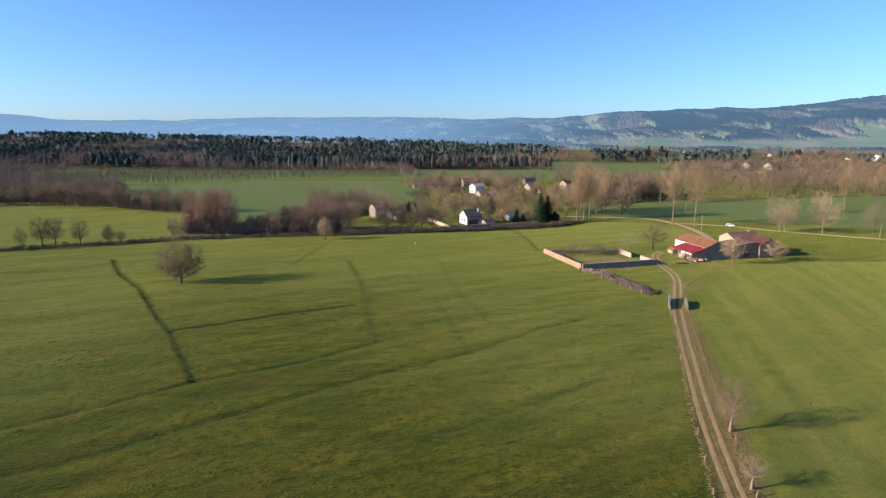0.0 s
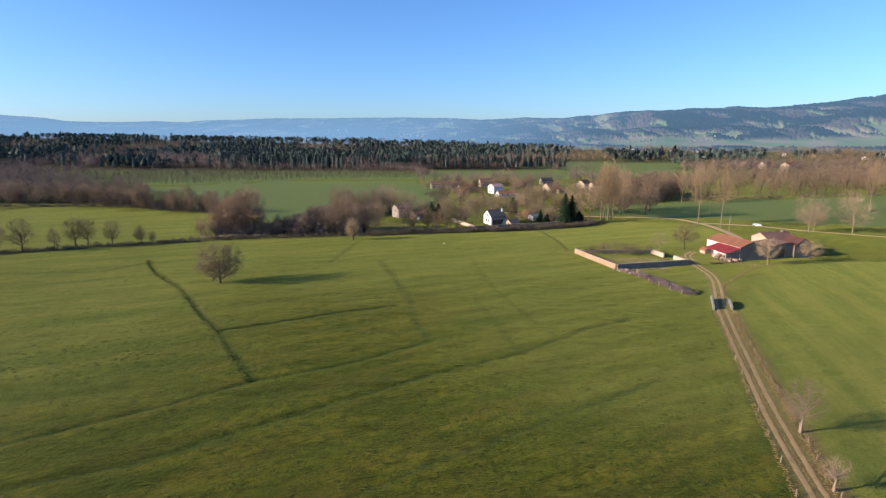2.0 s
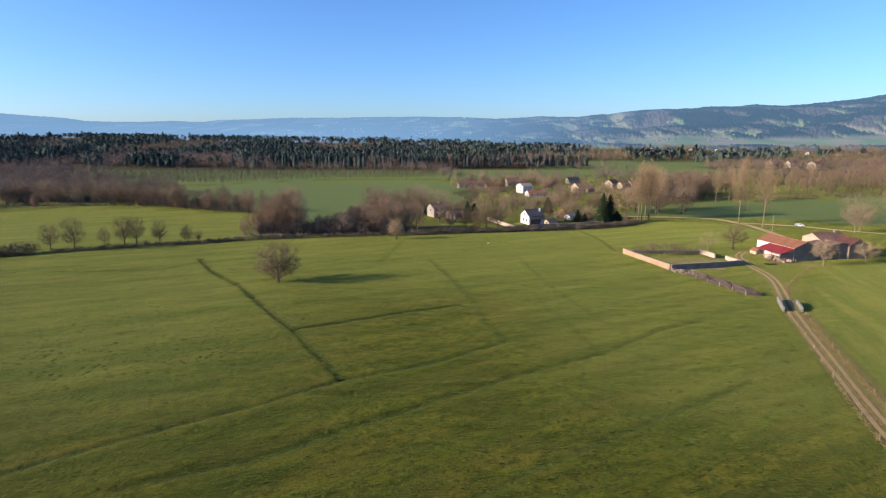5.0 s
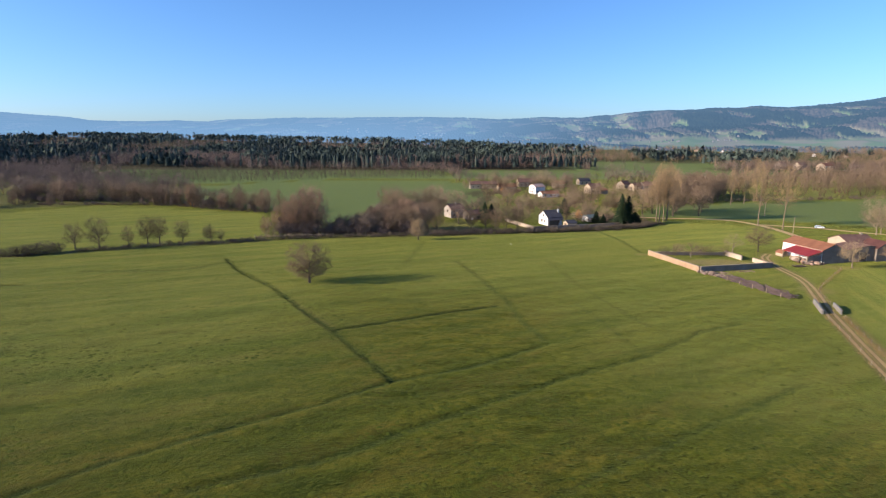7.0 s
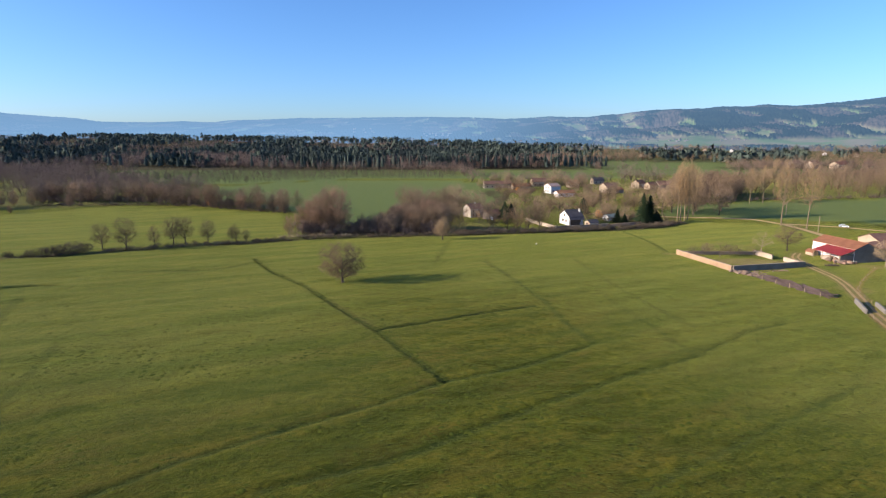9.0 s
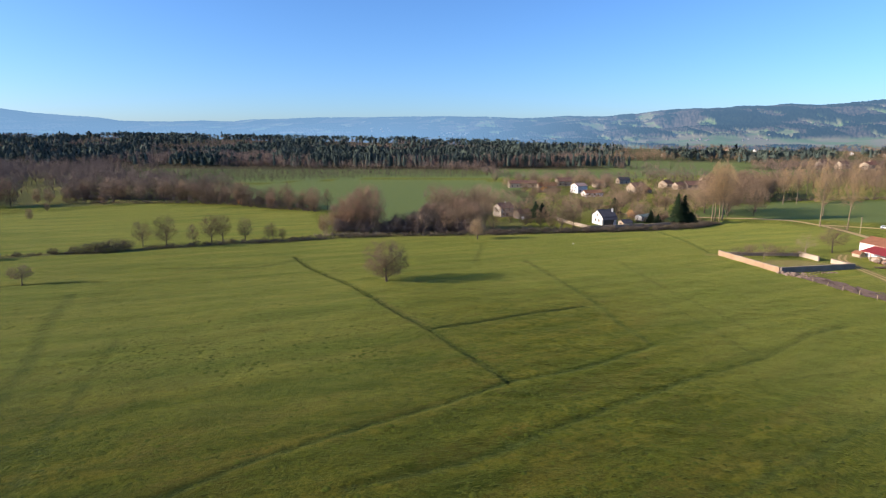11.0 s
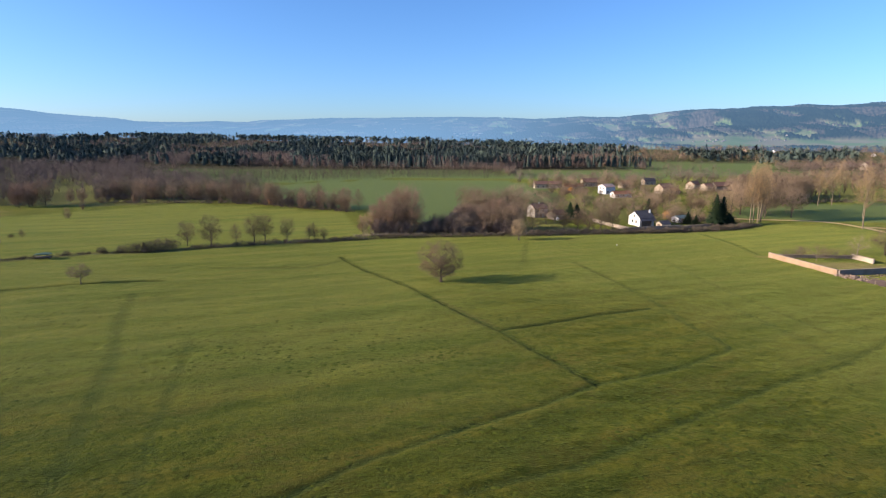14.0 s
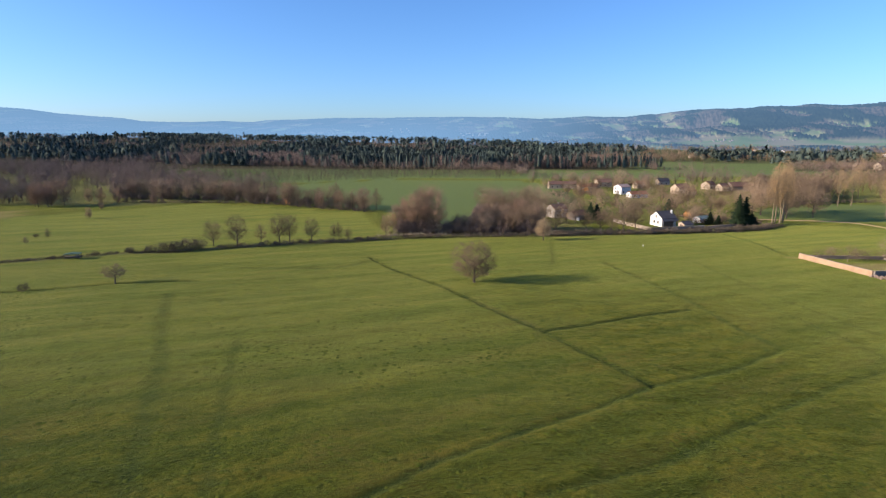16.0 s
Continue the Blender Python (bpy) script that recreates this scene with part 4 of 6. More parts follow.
# trees along the far side of the meadow
for k in range(58):
    t = k / 57
    x, y = -345 + 200 * t + R.uniform(-2, 2), (372 if t < 0.3 else 378 - 55 * (t - 0.3) / 0.7) + R.uniform(-4, 9)
    if 0.63 < t < 0.67 and R.random() < 0.6:
        continue
    (broad, slim, broad, rust)[k % 4].at(x, y, R.uniform(9, 14.5), R.uniform(0, 360))
for x, y, h in ((-361, 329, 15), (-364, 322, 15), (-369, 325, 14), (-359, 324, 13), (-355, 333, 16), (-366, 334, 14), (-380, 338, 12), (-339, 346, 10), (-351, 350, 9), (-314, 314, 5), (-294, 278, 6), (-330, 350, 9), (-300, 345, 8)):
    rust.at(x, y, h, R.uniform(0, 360))
for x, y, h in ((158.5, 258.4, 16), (163, 262, 13), (175.8, 254.5, 16), (205, 262, 12), (262, 300, 17), (278, 310, 15), (290, 295, 13), (225, 330, 12)):
    pale.at(x, y, h, R.uniform(0, 360))
for x, y, h in ((-267.7, 214, 1.6), (-195.8, 130.5, 2.0), (-203.6, 185, 2.2), (-213.7, 180, 1.6), (-188, 191, 3.6), (-185, 193, 4.2), (-191, 190, 3.4),
                (-194, 189, 3), (-183, 196, 3.6), (-198, 188, 2.4)):
    shrub.at(x, y, h, R.uniform(0, 360))
# small fruit trees inside the garden
fruit = Kind("fruit_tree", "small pale bare fruit tree inside the garden wall", "fruit trees in the garden", (181, 191), height=4, spread=2.1, bark=M_BARK_PALE, twig=M_TWIG_GREY,
             bole=0.2, trunk_r=0.12, limbs=8, forks=5, twigs=11, twig_len=0.8, twig_w=0.05)
for x, y, h in ((43, 200.5, 3.6), (47.5, 201.5, 4.2), (51.5, 198, 5.2), (56, 200.5, 3.6), (60, 201.5, 3.8), (64.5, 201, 3.8), (49.5, 204.3, 3.8), (58, 204.3, 3.6)):
    fruit.at(x, y, h, R.uniform(0, 360))


# ---------------------------------------------------------------- conifers
def conifer_mesh(seed, height, spread, tiers, points):
    rng = random.Random(seed)
    v, f = [], []
    for k in range(tiers):
        t = k / tiers
        z, r = height * (0.06 + 0.90 * t), spread * (1 - t) ** 0.75 * rng.uniform(0.75, 1.15) + 0.2
        drop = height / tiers * 0.9
        for j in range(points):
            a = 2 * math.pi * (j + rng.uniform(-0.35, 0.35)) / points + k
            da = math.pi / points * rng.uniform(1.2, 1.9)
            rr = r * rng.uniform(0.75, 1.12)
            i = len(v)
            v += [(0, 0, z + drop * 0.9), (0.62 * rr * math.cos(a - da), 0.62 * rr * math.sin(a - da), z + drop * 0.1), (rr * math.cos(a), rr * math.sin(a), z - drop * rng.uniform(0.2, 0.6)),
                  (0.62 * rr * math.cos(a + da), 0.62 * rr * math.sin(a + da), z + drop * 0.1)]
            f += [(i, i + 1, i + 2), (i, i + 2, i + 3)]
    i = len(v)
    v += [(-0.12, 0, height * 0.9), (0.12, 0, height * 0.9), (0, 0, height)]
    f.append((i, i + 1, i + 2))
    return v, f


for k, (x, y, h, w, lab) in enumerate(((50.6, 287.5, 15.6, 3.4, "tall dark spruce beside the village gardens"), (54.4, 289, 14.4, 3.2, "tall dark spruce beside the village gardens"),
                                       (27.5, 325, 9.4, 2.4, "dark conifer behind the white house"), (-19.5, 303, 9.4, 2.6, "dark evergreen beside the old house"),
                                       (-15.8, 305, 8.2, 2.4, "dark evergreen beside the old house"), (38.5, 291, 6.6, 1.6, "small dark conifer in a garden"),
                                       (41.5, 288, 5.2, 1.5, "small dark conifer in a garden"), (59, 292, 6, 2.6, "dark evergreen bush beside the lane"))):
    t = thing("conifer", Matrix.Identity(4), lab, "conifer", "conifers in the village")
    part("trunk", cyl(0.2, -0.2, h * 0.5, 7, 0.08), M_BARK, t)
    add_crown_normals(part("crown", conifer_mesh(200 + k, h * 1.08, w * 2.0, 16, 19), M_NEEDLE, t), h * 0.35)
    put(t, x, y, 40 * k)


# ---------------------------------------------------------------- far woods: nobody could count these
def crown_normals(tv, mid):
    """For every corner of a plant the way out of its crown."""
    d = np.asarray(tv, float) - np.array([0, 0, mid])
    return d / np.maximum(np.linalg.norm(d, axis=1), 1e-6)[:, None]


def scatter(name, label, material, template, spots, sizes, widths=None, kind="stuff", category="woods"):
    """Many copies of a few small shapes joined into one mesh. spots: x, y."""
    rng = np.random.default_rng(len(spots))
    vs, fs, ns, ts, base = [], [], [], [], 0
    spots, sizes = np.asarray(spots, float), np.asarray(sizes, float)
    widths = sizes if widths is None else np.asarray(widths, float)
    pick = rng.integers(0, len(template), len(spots))
    z = sheet_z(spots[:, 0], spots[:, 1])
    for k, (tv, tf) in enumerate(template):
        sel = np.where(pick == k)[0]
        tv, tf = np.asarray(tv, float), np.asarray(tf, int)
        cn = crown_normals(tv * np.array([1.6, 1.6, 1]), 0.2)
        a = rng.uniform(0, 2 * math.pi, len(sel))
        c, s = np.cos(a)[:, None], np.sin(a)[:, None]
        x = (tv[None, :, 0] * c - tv[None, :, 1] * s) * widths[sel][:, None] + spots[sel, 0][:, None]
        y = (tv[None, :, 0] * s + tv[None, :, 1] * c) * widths[sel][:, None] + spots[sel, 1][:, None]
        h = tv[None, :, 2] * sizes[sel][:, None] + z[sel][:, None]
        vs.append(np.stack([x, y, h], -1).reshape(-1, 3))
        ns.append(np.stack([cn[None, :, 0] * c - cn[None, :, 1] * s, cn[None, :, 0] * s + cn[None, :, 1] * c, np.repeat(cn[None, :, 2], len(sel), 0)], -1).reshape(-1, 3))
        ts.append(np.repeat(rng.random(len(sel)), len(tv)))
        fs.append((tf[None] + (base + np.arange(len(sel)) * len(tv))[:, None, None]).reshape(-1, 3))
        base += len(sel) * len(tv)
    me = sheet(name, np.concatenate(vs), np.concatenate(fs), material, (("crown", np.concatenate(ns)), ("tone", np.concatenate(ts))))
    return tagged(new(name, me), label, category, kind=kind)


def fir_template(seed, tiers=5, points=6):
    """A far conifer of height and half width 1, with ragged tiers."""
    rng = random.Random(seed)
    v, f = [], []
    for k in range(tiers):
        t = k / tiers
        r, z = (1 - t * t) ** 0.7 * rng.uniform(0.85, 1.1), 0.16 + 0.70 * t
        for j in range(points):
            a = 2 * math.pi * (j + rng.uniform(-0.3, 0.3)) / points + k * 0.5
            w = rng.uniform(0.45, 0.62) * 6 / points
            rr = r * rng.uniform(0.65, 1.15)
            i = len(v)
            v += [(0, 0, z + 1.3 / tiers), (rr * math.cos(a - w), rr * math.sin(a - w), z), (rr * math.cos(a + w), rr * math.sin(a + w), z + rng.uniform(-0.03, 0.03))]
            f.append((i, i + 1, i + 2))
    return v, f


def bare_template(seed, n=260, width=0.0125, low=0.12, tall=False, twig=(0.09, 0.24)):
    """A far leafless tree of height 1: thin stems that fan out inside a rounded, uneven haze of twigs."""
    rng = random.Random(seed)
    v, f = [], []
    wide = 0.20 if tall else 0.36
    lobes = [(rng.uniform(0, 6.28), rng.uniform(0.25, 0.85), rng.uniform(0.75, 1.15)) for _ in range(7)]
    for k in range(3 if tall else 5):
        a, lean = k * 2.4 + rng.uniform(-0.5, 0.5), (0.0 if k == 0 else wide * rng.uniform(0.4, 0.8))
        d = Vector((math.cos(a) * lean, math.sin(a) * lean, 0.72))
        sprig(v, f, Vector((0, 0, -0.02 if k == 0 else 0.10)), d.normalized(), d.length, 0.028 if k == 0 else 0.014, rng)
    for _ in range(n):
        la, lz, lr = rng.choice(lobes)
        a, t = la + rng.gauss(0, 0.75), min(1.0, max(0.0, lz + rng.gauss(0, 0.20)))
        r = wide * lr * math.sin(math.pi * (0.16 + 0.76 * t)) * rng.random() ** 0.45
        p = Vector((r * math.cos(a), r * math.sin(a), low + (0.88 - low) * t))
        d = Vector((math.cos(a) * 0.5 + rng.gauss(0, 0.35), math.sin(a) * 0.5 + rng.gauss(0, 0.35), 0.7 + rng.gauss(0, 0.35))).normalized()
        sprig(v, f, p, d, rng.uniform(*twig), width * rng.uniform(0.6, 1.3), rng)
    return v, f


def pine_template(seed, n=34, size=0.4):
    """A far pine: a rounded, ragged head on a bare stem."""
    rng = random.Random(seed)
    v, f = [], []
    sprig(v, f, Vector((0, 0, 0)), Vector((0, 0, 1)), 0.8, 0.12, rng)
    for _ in range(n):
        d = Vector((rng.gauss(0, 1), rng.gauss(0, 1), rng.gauss(0.2, 0.8))).normalized()
        q = rng.uniform(0.5, 0.95)
        p = Vector((d.x * q, d.y * q, 0.66 + 0.28 * d.z * q))
        a, b = Vector((rng.gauss(0, size), rng.gauss(0, size), rng.gauss(0, size * 0.35))), Vector((rng.gauss(0, size), rng.gauss(0, size), rng.gauss(0, size * 0.35)))
        k = len(v)
        v += [tuple(p), tuple(p + a), tuple(p + b)]
        f.append((k, k + 1, k + 2))
    return v, f


FIRS = [fir_template(s) for s in range(3)] + [pine_template(s) for s in range(3, 7)]
FIRS_NEAR = [fir_template(s, 8, 8) for s in range(4)] + [pine_template(s, 64, 0.27) for s in range(13, 17)]
BARES = [bare_template(s, 190, 0.016, twig=(0.05, 0.13)) for s in range(20, 28)]
BARES_FAR = [bare_template(s, 88, 0.025, 0.08, twig=(0.06, 0.14)) for s in range(30, 37)]
BARES_PLAIN = [bare_template(s, 70, 0.032, 0.02, twig=(0.05, 0.11)) for s in range(35, 41)]
G = np.random.default_rng(17)


def polar(n, az0, az1, r0, r1, skew=1.6):
    a = np.radians(G.uniform(az0, az1, n))
    r = r0 * (r1 / r0) ** (G.random(n) ** skew)
    return np.stack([r * np.sin(a) - 32, r * np.cos(a)], -1)


# conifer forest: a straight front edge, thick behind it
p = polar(14000, -58, 13, 770, 2500, 1.55)
az = np.degrees(np.arctan2(p[:, 0] + 32, p[:, 1]))
ok = (p[:, 1] > 762 + 0.10 * np.abs(p[:, 0] + 150)) & ~((az > 4) & (G.random(len(p)) < (az - 4) / 9))
p = p[ok]
r = np.hypot(p[:, 0], p[:, 1])
patch = 5.0 * (fbm(p[:, 0], p[:, 1] * 0.6, 120, 8, 4) - 0.5) + 0.07 * G.standard_normal(len(p))
az = np.degrees(np.arctan2(p[:, 0] + 32, p[:, 1]))
bare = (patch > 0.40) | ((az < -21 + 9 * patch) & (r < 1300 + 520 * patch)) | ((az < -27 + 7 * patch) & (patch > -0.12))
near = ~bare & (r < 930)
far = ~bare & (r >= 930)
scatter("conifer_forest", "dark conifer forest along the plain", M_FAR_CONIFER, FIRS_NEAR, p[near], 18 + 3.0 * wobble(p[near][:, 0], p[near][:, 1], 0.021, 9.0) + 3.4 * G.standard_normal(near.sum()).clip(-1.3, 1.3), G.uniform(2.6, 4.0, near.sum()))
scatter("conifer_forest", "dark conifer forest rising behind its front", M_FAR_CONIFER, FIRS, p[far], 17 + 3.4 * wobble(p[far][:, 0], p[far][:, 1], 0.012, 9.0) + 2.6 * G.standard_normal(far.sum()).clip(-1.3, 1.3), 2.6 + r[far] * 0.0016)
scatter("forest_bare_trees", "brown leafless trees among the conifers", M_FAR_WOOD, [bare_template(s, 48, 0.040, 0.08, twig=(0.06, 0.14)) for s in range(44, 50)], p[bare], G.uniform(12, 19, bare.sum()))
front = np.stack([np.linspace(-620, 150, 230) + G.uniform(-3, 3, 230), np.zeros(230)], -1)
front[:, 1] = 764 + 0.10 * np.abs(front[:, 0] + 150) + G.uniform(-3, 8, 230)
front = front[front[:, 0] > -335 + 40 * G.standard_normal(230)]
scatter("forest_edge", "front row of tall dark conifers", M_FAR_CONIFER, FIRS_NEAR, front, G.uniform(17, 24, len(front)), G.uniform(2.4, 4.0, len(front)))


def fill(n, poly, wave=None, cut=0.0):
    xs, ys = [q[0] for q in poly], [q[1] for q in poly]
    q = np.stack([G.uniform(min(xs), max(xs), n), G.uniform(min(ys), max(ys), n)], -1)
    keep = inside(q[:, 0], q[:, 1], poly)
    if wave:
        keep &= wobble(q[:, 0], q[:, 1], wave, 1.0) > cut
    return q[keep]


def sector(a0, a1, r0, r1, n=6):
    """A piece of ring as a polygon, by bearing and distance from the middle of the path."""
    ring = [(radians(a0 + (a1 - a0) * k / n), r0) for k in range(n + 1)] + [(radians(a1 - (a1 - a0) * k / n), r1) for k in range(n + 1)]
    return [(r * math.sin(a) + 1.7, r * math.cos(a)) for a, r in ring]


FAR_FIELD = sector(10.0, 21.5, 780, 1010)
left_wood = np.concatenate([fill(3500, [(-760, 420), (-480, 350), (-385, 348), (-300, 385), (-235, 410), (-330, 525), (-490, 605), (-500, 745), (-900, 760)], 0.02, -0.25),
                            fill(420, [(-520, 330), (-400, 300), (-385, 345), (-460, 380)], 0.03, -0.1)])
back = left_wood[:, 1] > 520
scatter("bare_woodland", "greyish brown leafless woodland in front of the forest", M_FAR_WOOD, BARES, left_wood[~back], G.uniform(10, 17, (~back).sum()))
scatter("bare_woodland", "greyish brown leafless woodland close to the forest", M_FAR_WOOD, BARES_FAR, left_wood[back], G.uniform(10, 17, back.sum()))
edge = fill(800, [(-340, 735), (-150, 738), (-60, 690), (-45, 610), (-30, 640), (-60, 740), (-110, 770), (-340, 770)])
scatter("bare_woodland", "brown leafless trees at the forest edge", M_FAR_WOOD, BARES_FAR, edge, G.uniform(9, 16, len(edge)))
behind = np.concatenate([fill(150, [(-40, 525), (150, 520), (240, 550), (130, 580), (-40, 570)]), fill(260, [(100, 590), (420, 600), (430, 660), (120, 640)], 0.02, 0.0),
                         fill(420, [(120, 745), (520, 745), (560, 800), (130, 800)])])
behind = behind[~inside(behind[:, 0], behind[:, 1], FAR_FIELD)]
scatter("bare_woodland", "brown leafless trees behind the village", M_FAR_WOOD, BARES_FAR, behind, G.uniform(9, 15, len(behind)))
right_wood = np.concatenate([fill(1500, [(150, 420), (225, 415), (340, 436), (620, 450), (820, 700), (560, 720), (330, 590), (170, 520)]),
                             fill(260, [(96, 368), (150, 395), (170, 440), (120, 440)]), fill(900, [(420, 640), (800, 700), (1100, 1000), (560, 900)], 0.015, -0.3)])
right_wood = right_wood[~((right_wood[:, 1] > 600) & (right_wood[:, 1] < 805) & (np.abs(right_wood[:, 0] - 32 - 0.5 * right_wood[:, 1]) < 45))]
back = right_wood[:, 1] > 520
scatter("bare_woodland", "warm brown leafless woodland behind the green field", M_FAR_WOOD_WARM, BARES, right_wood[~back], G.uniform(12, 20, (~back).sum()))
scatter("bare_woodland", "warm brown leafless woodland deeper in the valley", M_FAR_WOOD_WARM, BARES_FAR, right_wood[back], G.uniform(12, 19, back.sum()))
plain = polar(4600, 3, 62, 840, 2150, 0.9)
plain = plain[(fbm(plain[:, 0], plain[:, 1], 190, 12, 4) > 0.42) & (plain[:, 1] > 780) & ~inside(plain[:, 0], plain[:, 1], FAR_FIELD)]
scatter("bare_woodland", "hazy brown leafless woods across the plain", M_FAR_WOOD_WARM, BARES_PLAIN, plain, G.uniform(10, 18, len(plain)), G.uniform(14, 24, len(plain)))
dark = np.concatenate([fill(170, sector(14.6, 19.8, 1040, 1330), 0.02, -0.5), fill(260, sector(20.4, 28.2, 960, 1300), 0.02, -0.35), fill(60, sector(30.5, 34.5, 1250, 1500), 0.02, 0.0),
                       fill(46, sector(36.2, 39.5, 1080, 1180))])
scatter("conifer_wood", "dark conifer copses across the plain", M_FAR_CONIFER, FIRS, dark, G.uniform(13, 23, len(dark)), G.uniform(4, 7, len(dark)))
rows = []
for k in range(14):
    for j in range(150):
        x, y = -470 + 2.85 * j + 0.3 * k, 0
        rows.append((x + G.uniform(-1.7, 1.7), 538 + 15 * k + 0.02 * x + G.uniform(-4, 4)))
rows = np.array(rows)
rows = rows[inside(rows[:, 0], rows[:, 1], PLANTATION)]
scatter("poplar_plantation", "young poplar plantation in rows over green grass", M_PLANTATION, [bare_template(s, 30, 0.040, 0.10, True, (0.08, 0.16)) for s in range(40, 46)], rows, G.uniform(5.5, 8.5, len(rows)),
        category="plantation")

# ---------------------------------------------------------------- hedges, reeds, tussocks
BUSHES = [bare_template(s, 52, 0.062, 0.0, twig=(0.12, 0.30)) for s in range(50, 55)]


def along(line, n, spread):
    q = resample(line, 0.5)
    out = []
    for _ in range(n):
        c, side = q[int(G.random() * len(q))]
        w = c + side * G.normal(0, spread)
        out.append((w.x, w.y))
    return np.array(out)


h = along(HEDGE[3:], 620, 0.9)
scatter("hedge", "dark leafless hedge along the stream bank", M_HEDGE, BUSHES, h, G.uniform(0.8, 2.2, len(h)), G.uniform(2.2, 4.0, len(h)), category="hedge")
h = along(HEDGE[:4], 120, 0.6)
scatter("hedge", "low leafless hedge at the meadow edge", M_HEDGE, BUSHES, h, G.uniform(0.5, 1.5, len(h)), G.uniform(1.6, 3, len(h)), category="hedge")
h = along([(-46, 243.5), (-34, 247.5), (-21.8, 251.5), (4, 258.5), (31.7, 267.5), (57, 278.5), (66, 286)], 330, 1.0)
scatter("hedge", "tall dark hedge below the village garden walls", M_HEDGE, BUSHES, h, G.uniform(1.5, 3.2, len(h)), G.uniform(2.4, 4.2, len(h)), category="hedge")
h = along([(-330, 352), (-290, 354), (-250, 356), (-215, 350), (-180, 333), (-145, 321)], 260, 1.4)
scatter("hedge", "scrubby hedge on the far side of the meadow", M_HEDGE, BUSHES, h, G.uniform(1.2, 3.0, len(h)), G.uniform(2.4, 4.5, len(h)), category="hedge")
h = along([(95, 366), (150, 392), (228, 408), (340, 432), (480, 445)], 260, 1.8)
scatter("hedge", "scrubby wood edge beside the green field", M_HEDGE, BUSHES, h, G.uniform(1.5, 3.5, len(h)), G.uniform(3, 5.5, len(h)), category="hedge")
h = along([(-121, 232), (-111, 235.5), (-101, 238), (-90, 240)], 70, 0.9)
scatter("reeds", "pale dry reeds below the riverside wood", M_REED, BUSHES, h, G.uniform(0.8, 1.8, len(h)), G.uniform(1.4, 2.6, len(h)), category="reeds")
h = np.concatenate([fill(160, [(-8, 440), (12, 440), (16, 470), (-8, 470)]), fill(180, [(30, 290), (66, 296), (70, 315), (34, 322)]), fill(120, [(20, 400), (70, 425), (60, 445), (18, 430)])])
h = np.concatenate([h, fill(260, [(-20, 340), (55, 340), (60, 400), (-15, 420)], 0.05, -0.1), fill(260, [(-10, 470), (130, 470), (140, 540), (-10, 540)], 0.05, -0.1)])
scatter("garden_shrubs", "brown and ochre garden shrubs in the village", M_FAR_WOOD_WARM, BUSHES, h, G.uniform(1.2, 3.2, len(h)), G.uniform(2, 4, len(h)), category="shrubs")
h = np.concatenate([fill(520, [(-118, 236), (-92, 240), (-70, 243), (-50, 245), (-47, 258), (-60, 264), (-85, 258), (-112, 254)]), fill(200, [(-84, 300), (-52, 306), (-50, 335), (-80, 335)])])
scatter("undergrowth", "brown leafless undergrowth of the riverside wood", M_FAR_WOOD, [bare_template(q, 110, 0.035, 0.0) for q in range(56, 60)], h, G.uniform(3, 7.5, len(h)), G.uniform(4, 7, len(h)), category="undergrowth")
h = along([(-345, 374), (-285, 376), (-240, 366), (-200, 352), (-150, 330)], 240, 3.0)
scatter("undergrowth", "brown leafless undergrowth along the far hedge", M_FAR_WOOD, [bare_template(q, 110, 0.035, 0.0) for q in range(60, 63)], h, G.uniform(3, 7, len(h)), G.uniform(4, 6.5, len(h)), category="undergrowth")
for x, y, hh, w, lab in ((-209.7, 353, 5.0, 4.2, "orange leafed bush in the hedge"), (0, 455, 4.0, 7, "orange leafed garden hedge"), (33, 309, 5.0, 5, "ochre garden bush in the village")):
    t = thing("bush", Matrix.Identity(4), lab, "bush")
    part("stems", grow(int(hh * 7), hh * 0.6, w * 0.3, bole=0.05, trunk_r=0.1, limbs=5, forks=2, twigs=2)[0], M_BARK, t)
    g = bare_template(int(hh * 10), 260, 0.09, 0.0)
    part("crown", ([(a * w, b * w, c * hh) for a, b, c in g[0]], g[1]), M_ORANGE_LEAF, t)
    put(t, x, y)

TUFTS = []
for s in range(6):
    rng, v, f = random.Random(70 + s), [], []
    for _ in range(7):
        a = rng.uniform(0, 6.28)
        sprig(v, f, Vector((0.35 * rng.gauss(0, 0.5), 0.35 * rng.gauss(0, 0.5), -0.1)), Vector((math.cos(a) * 0.6, math.sin(a) * 0.6, 0.9)).normalized(), rng.uniform(0.5, 1.1), 0.42, rng)
    TUFTS.append((v, f))
CLUMPS = []
for s in range(6):
    rng, v, f = random.Random(90 + s), [(0, 0, 1)], []
    for ring, (rad, z, n) in enumerate(((0.55, 0.66, 6), (1.0, -0.30, 6))):
        for k in range(n):
            a = 2 * math.pi * (k + 0.5 * ring + rng.uniform(-0.2, 0.2)) / n
            q = rad * rng.uniform(0.7, 1.2)
            v.append((q * math.cos(a), q * math.sin(a), z * rng.uniform(0.7, 1.15)))
    f = [(0, 1 + k, 1 + (k + 1) % 6) for k in range(6)]
    for k in range(6):
        f += [(1 + k, 7 + k, 1 + (k + 1) % 6), (1 + (k + 1) % 6, 7 + k, 7 + (k + 1) % 6)]
    CLUMPS.append((v, f))
p = np.stack([G.uniform(-200, 60, 60000), 44 + 130 * G.random(60000) ** 1.2], -1)
thick = fbm(p[:, 0] * 0.7 + p[:, 1] * 0.3, p[:, 1], 16, 61, 4)
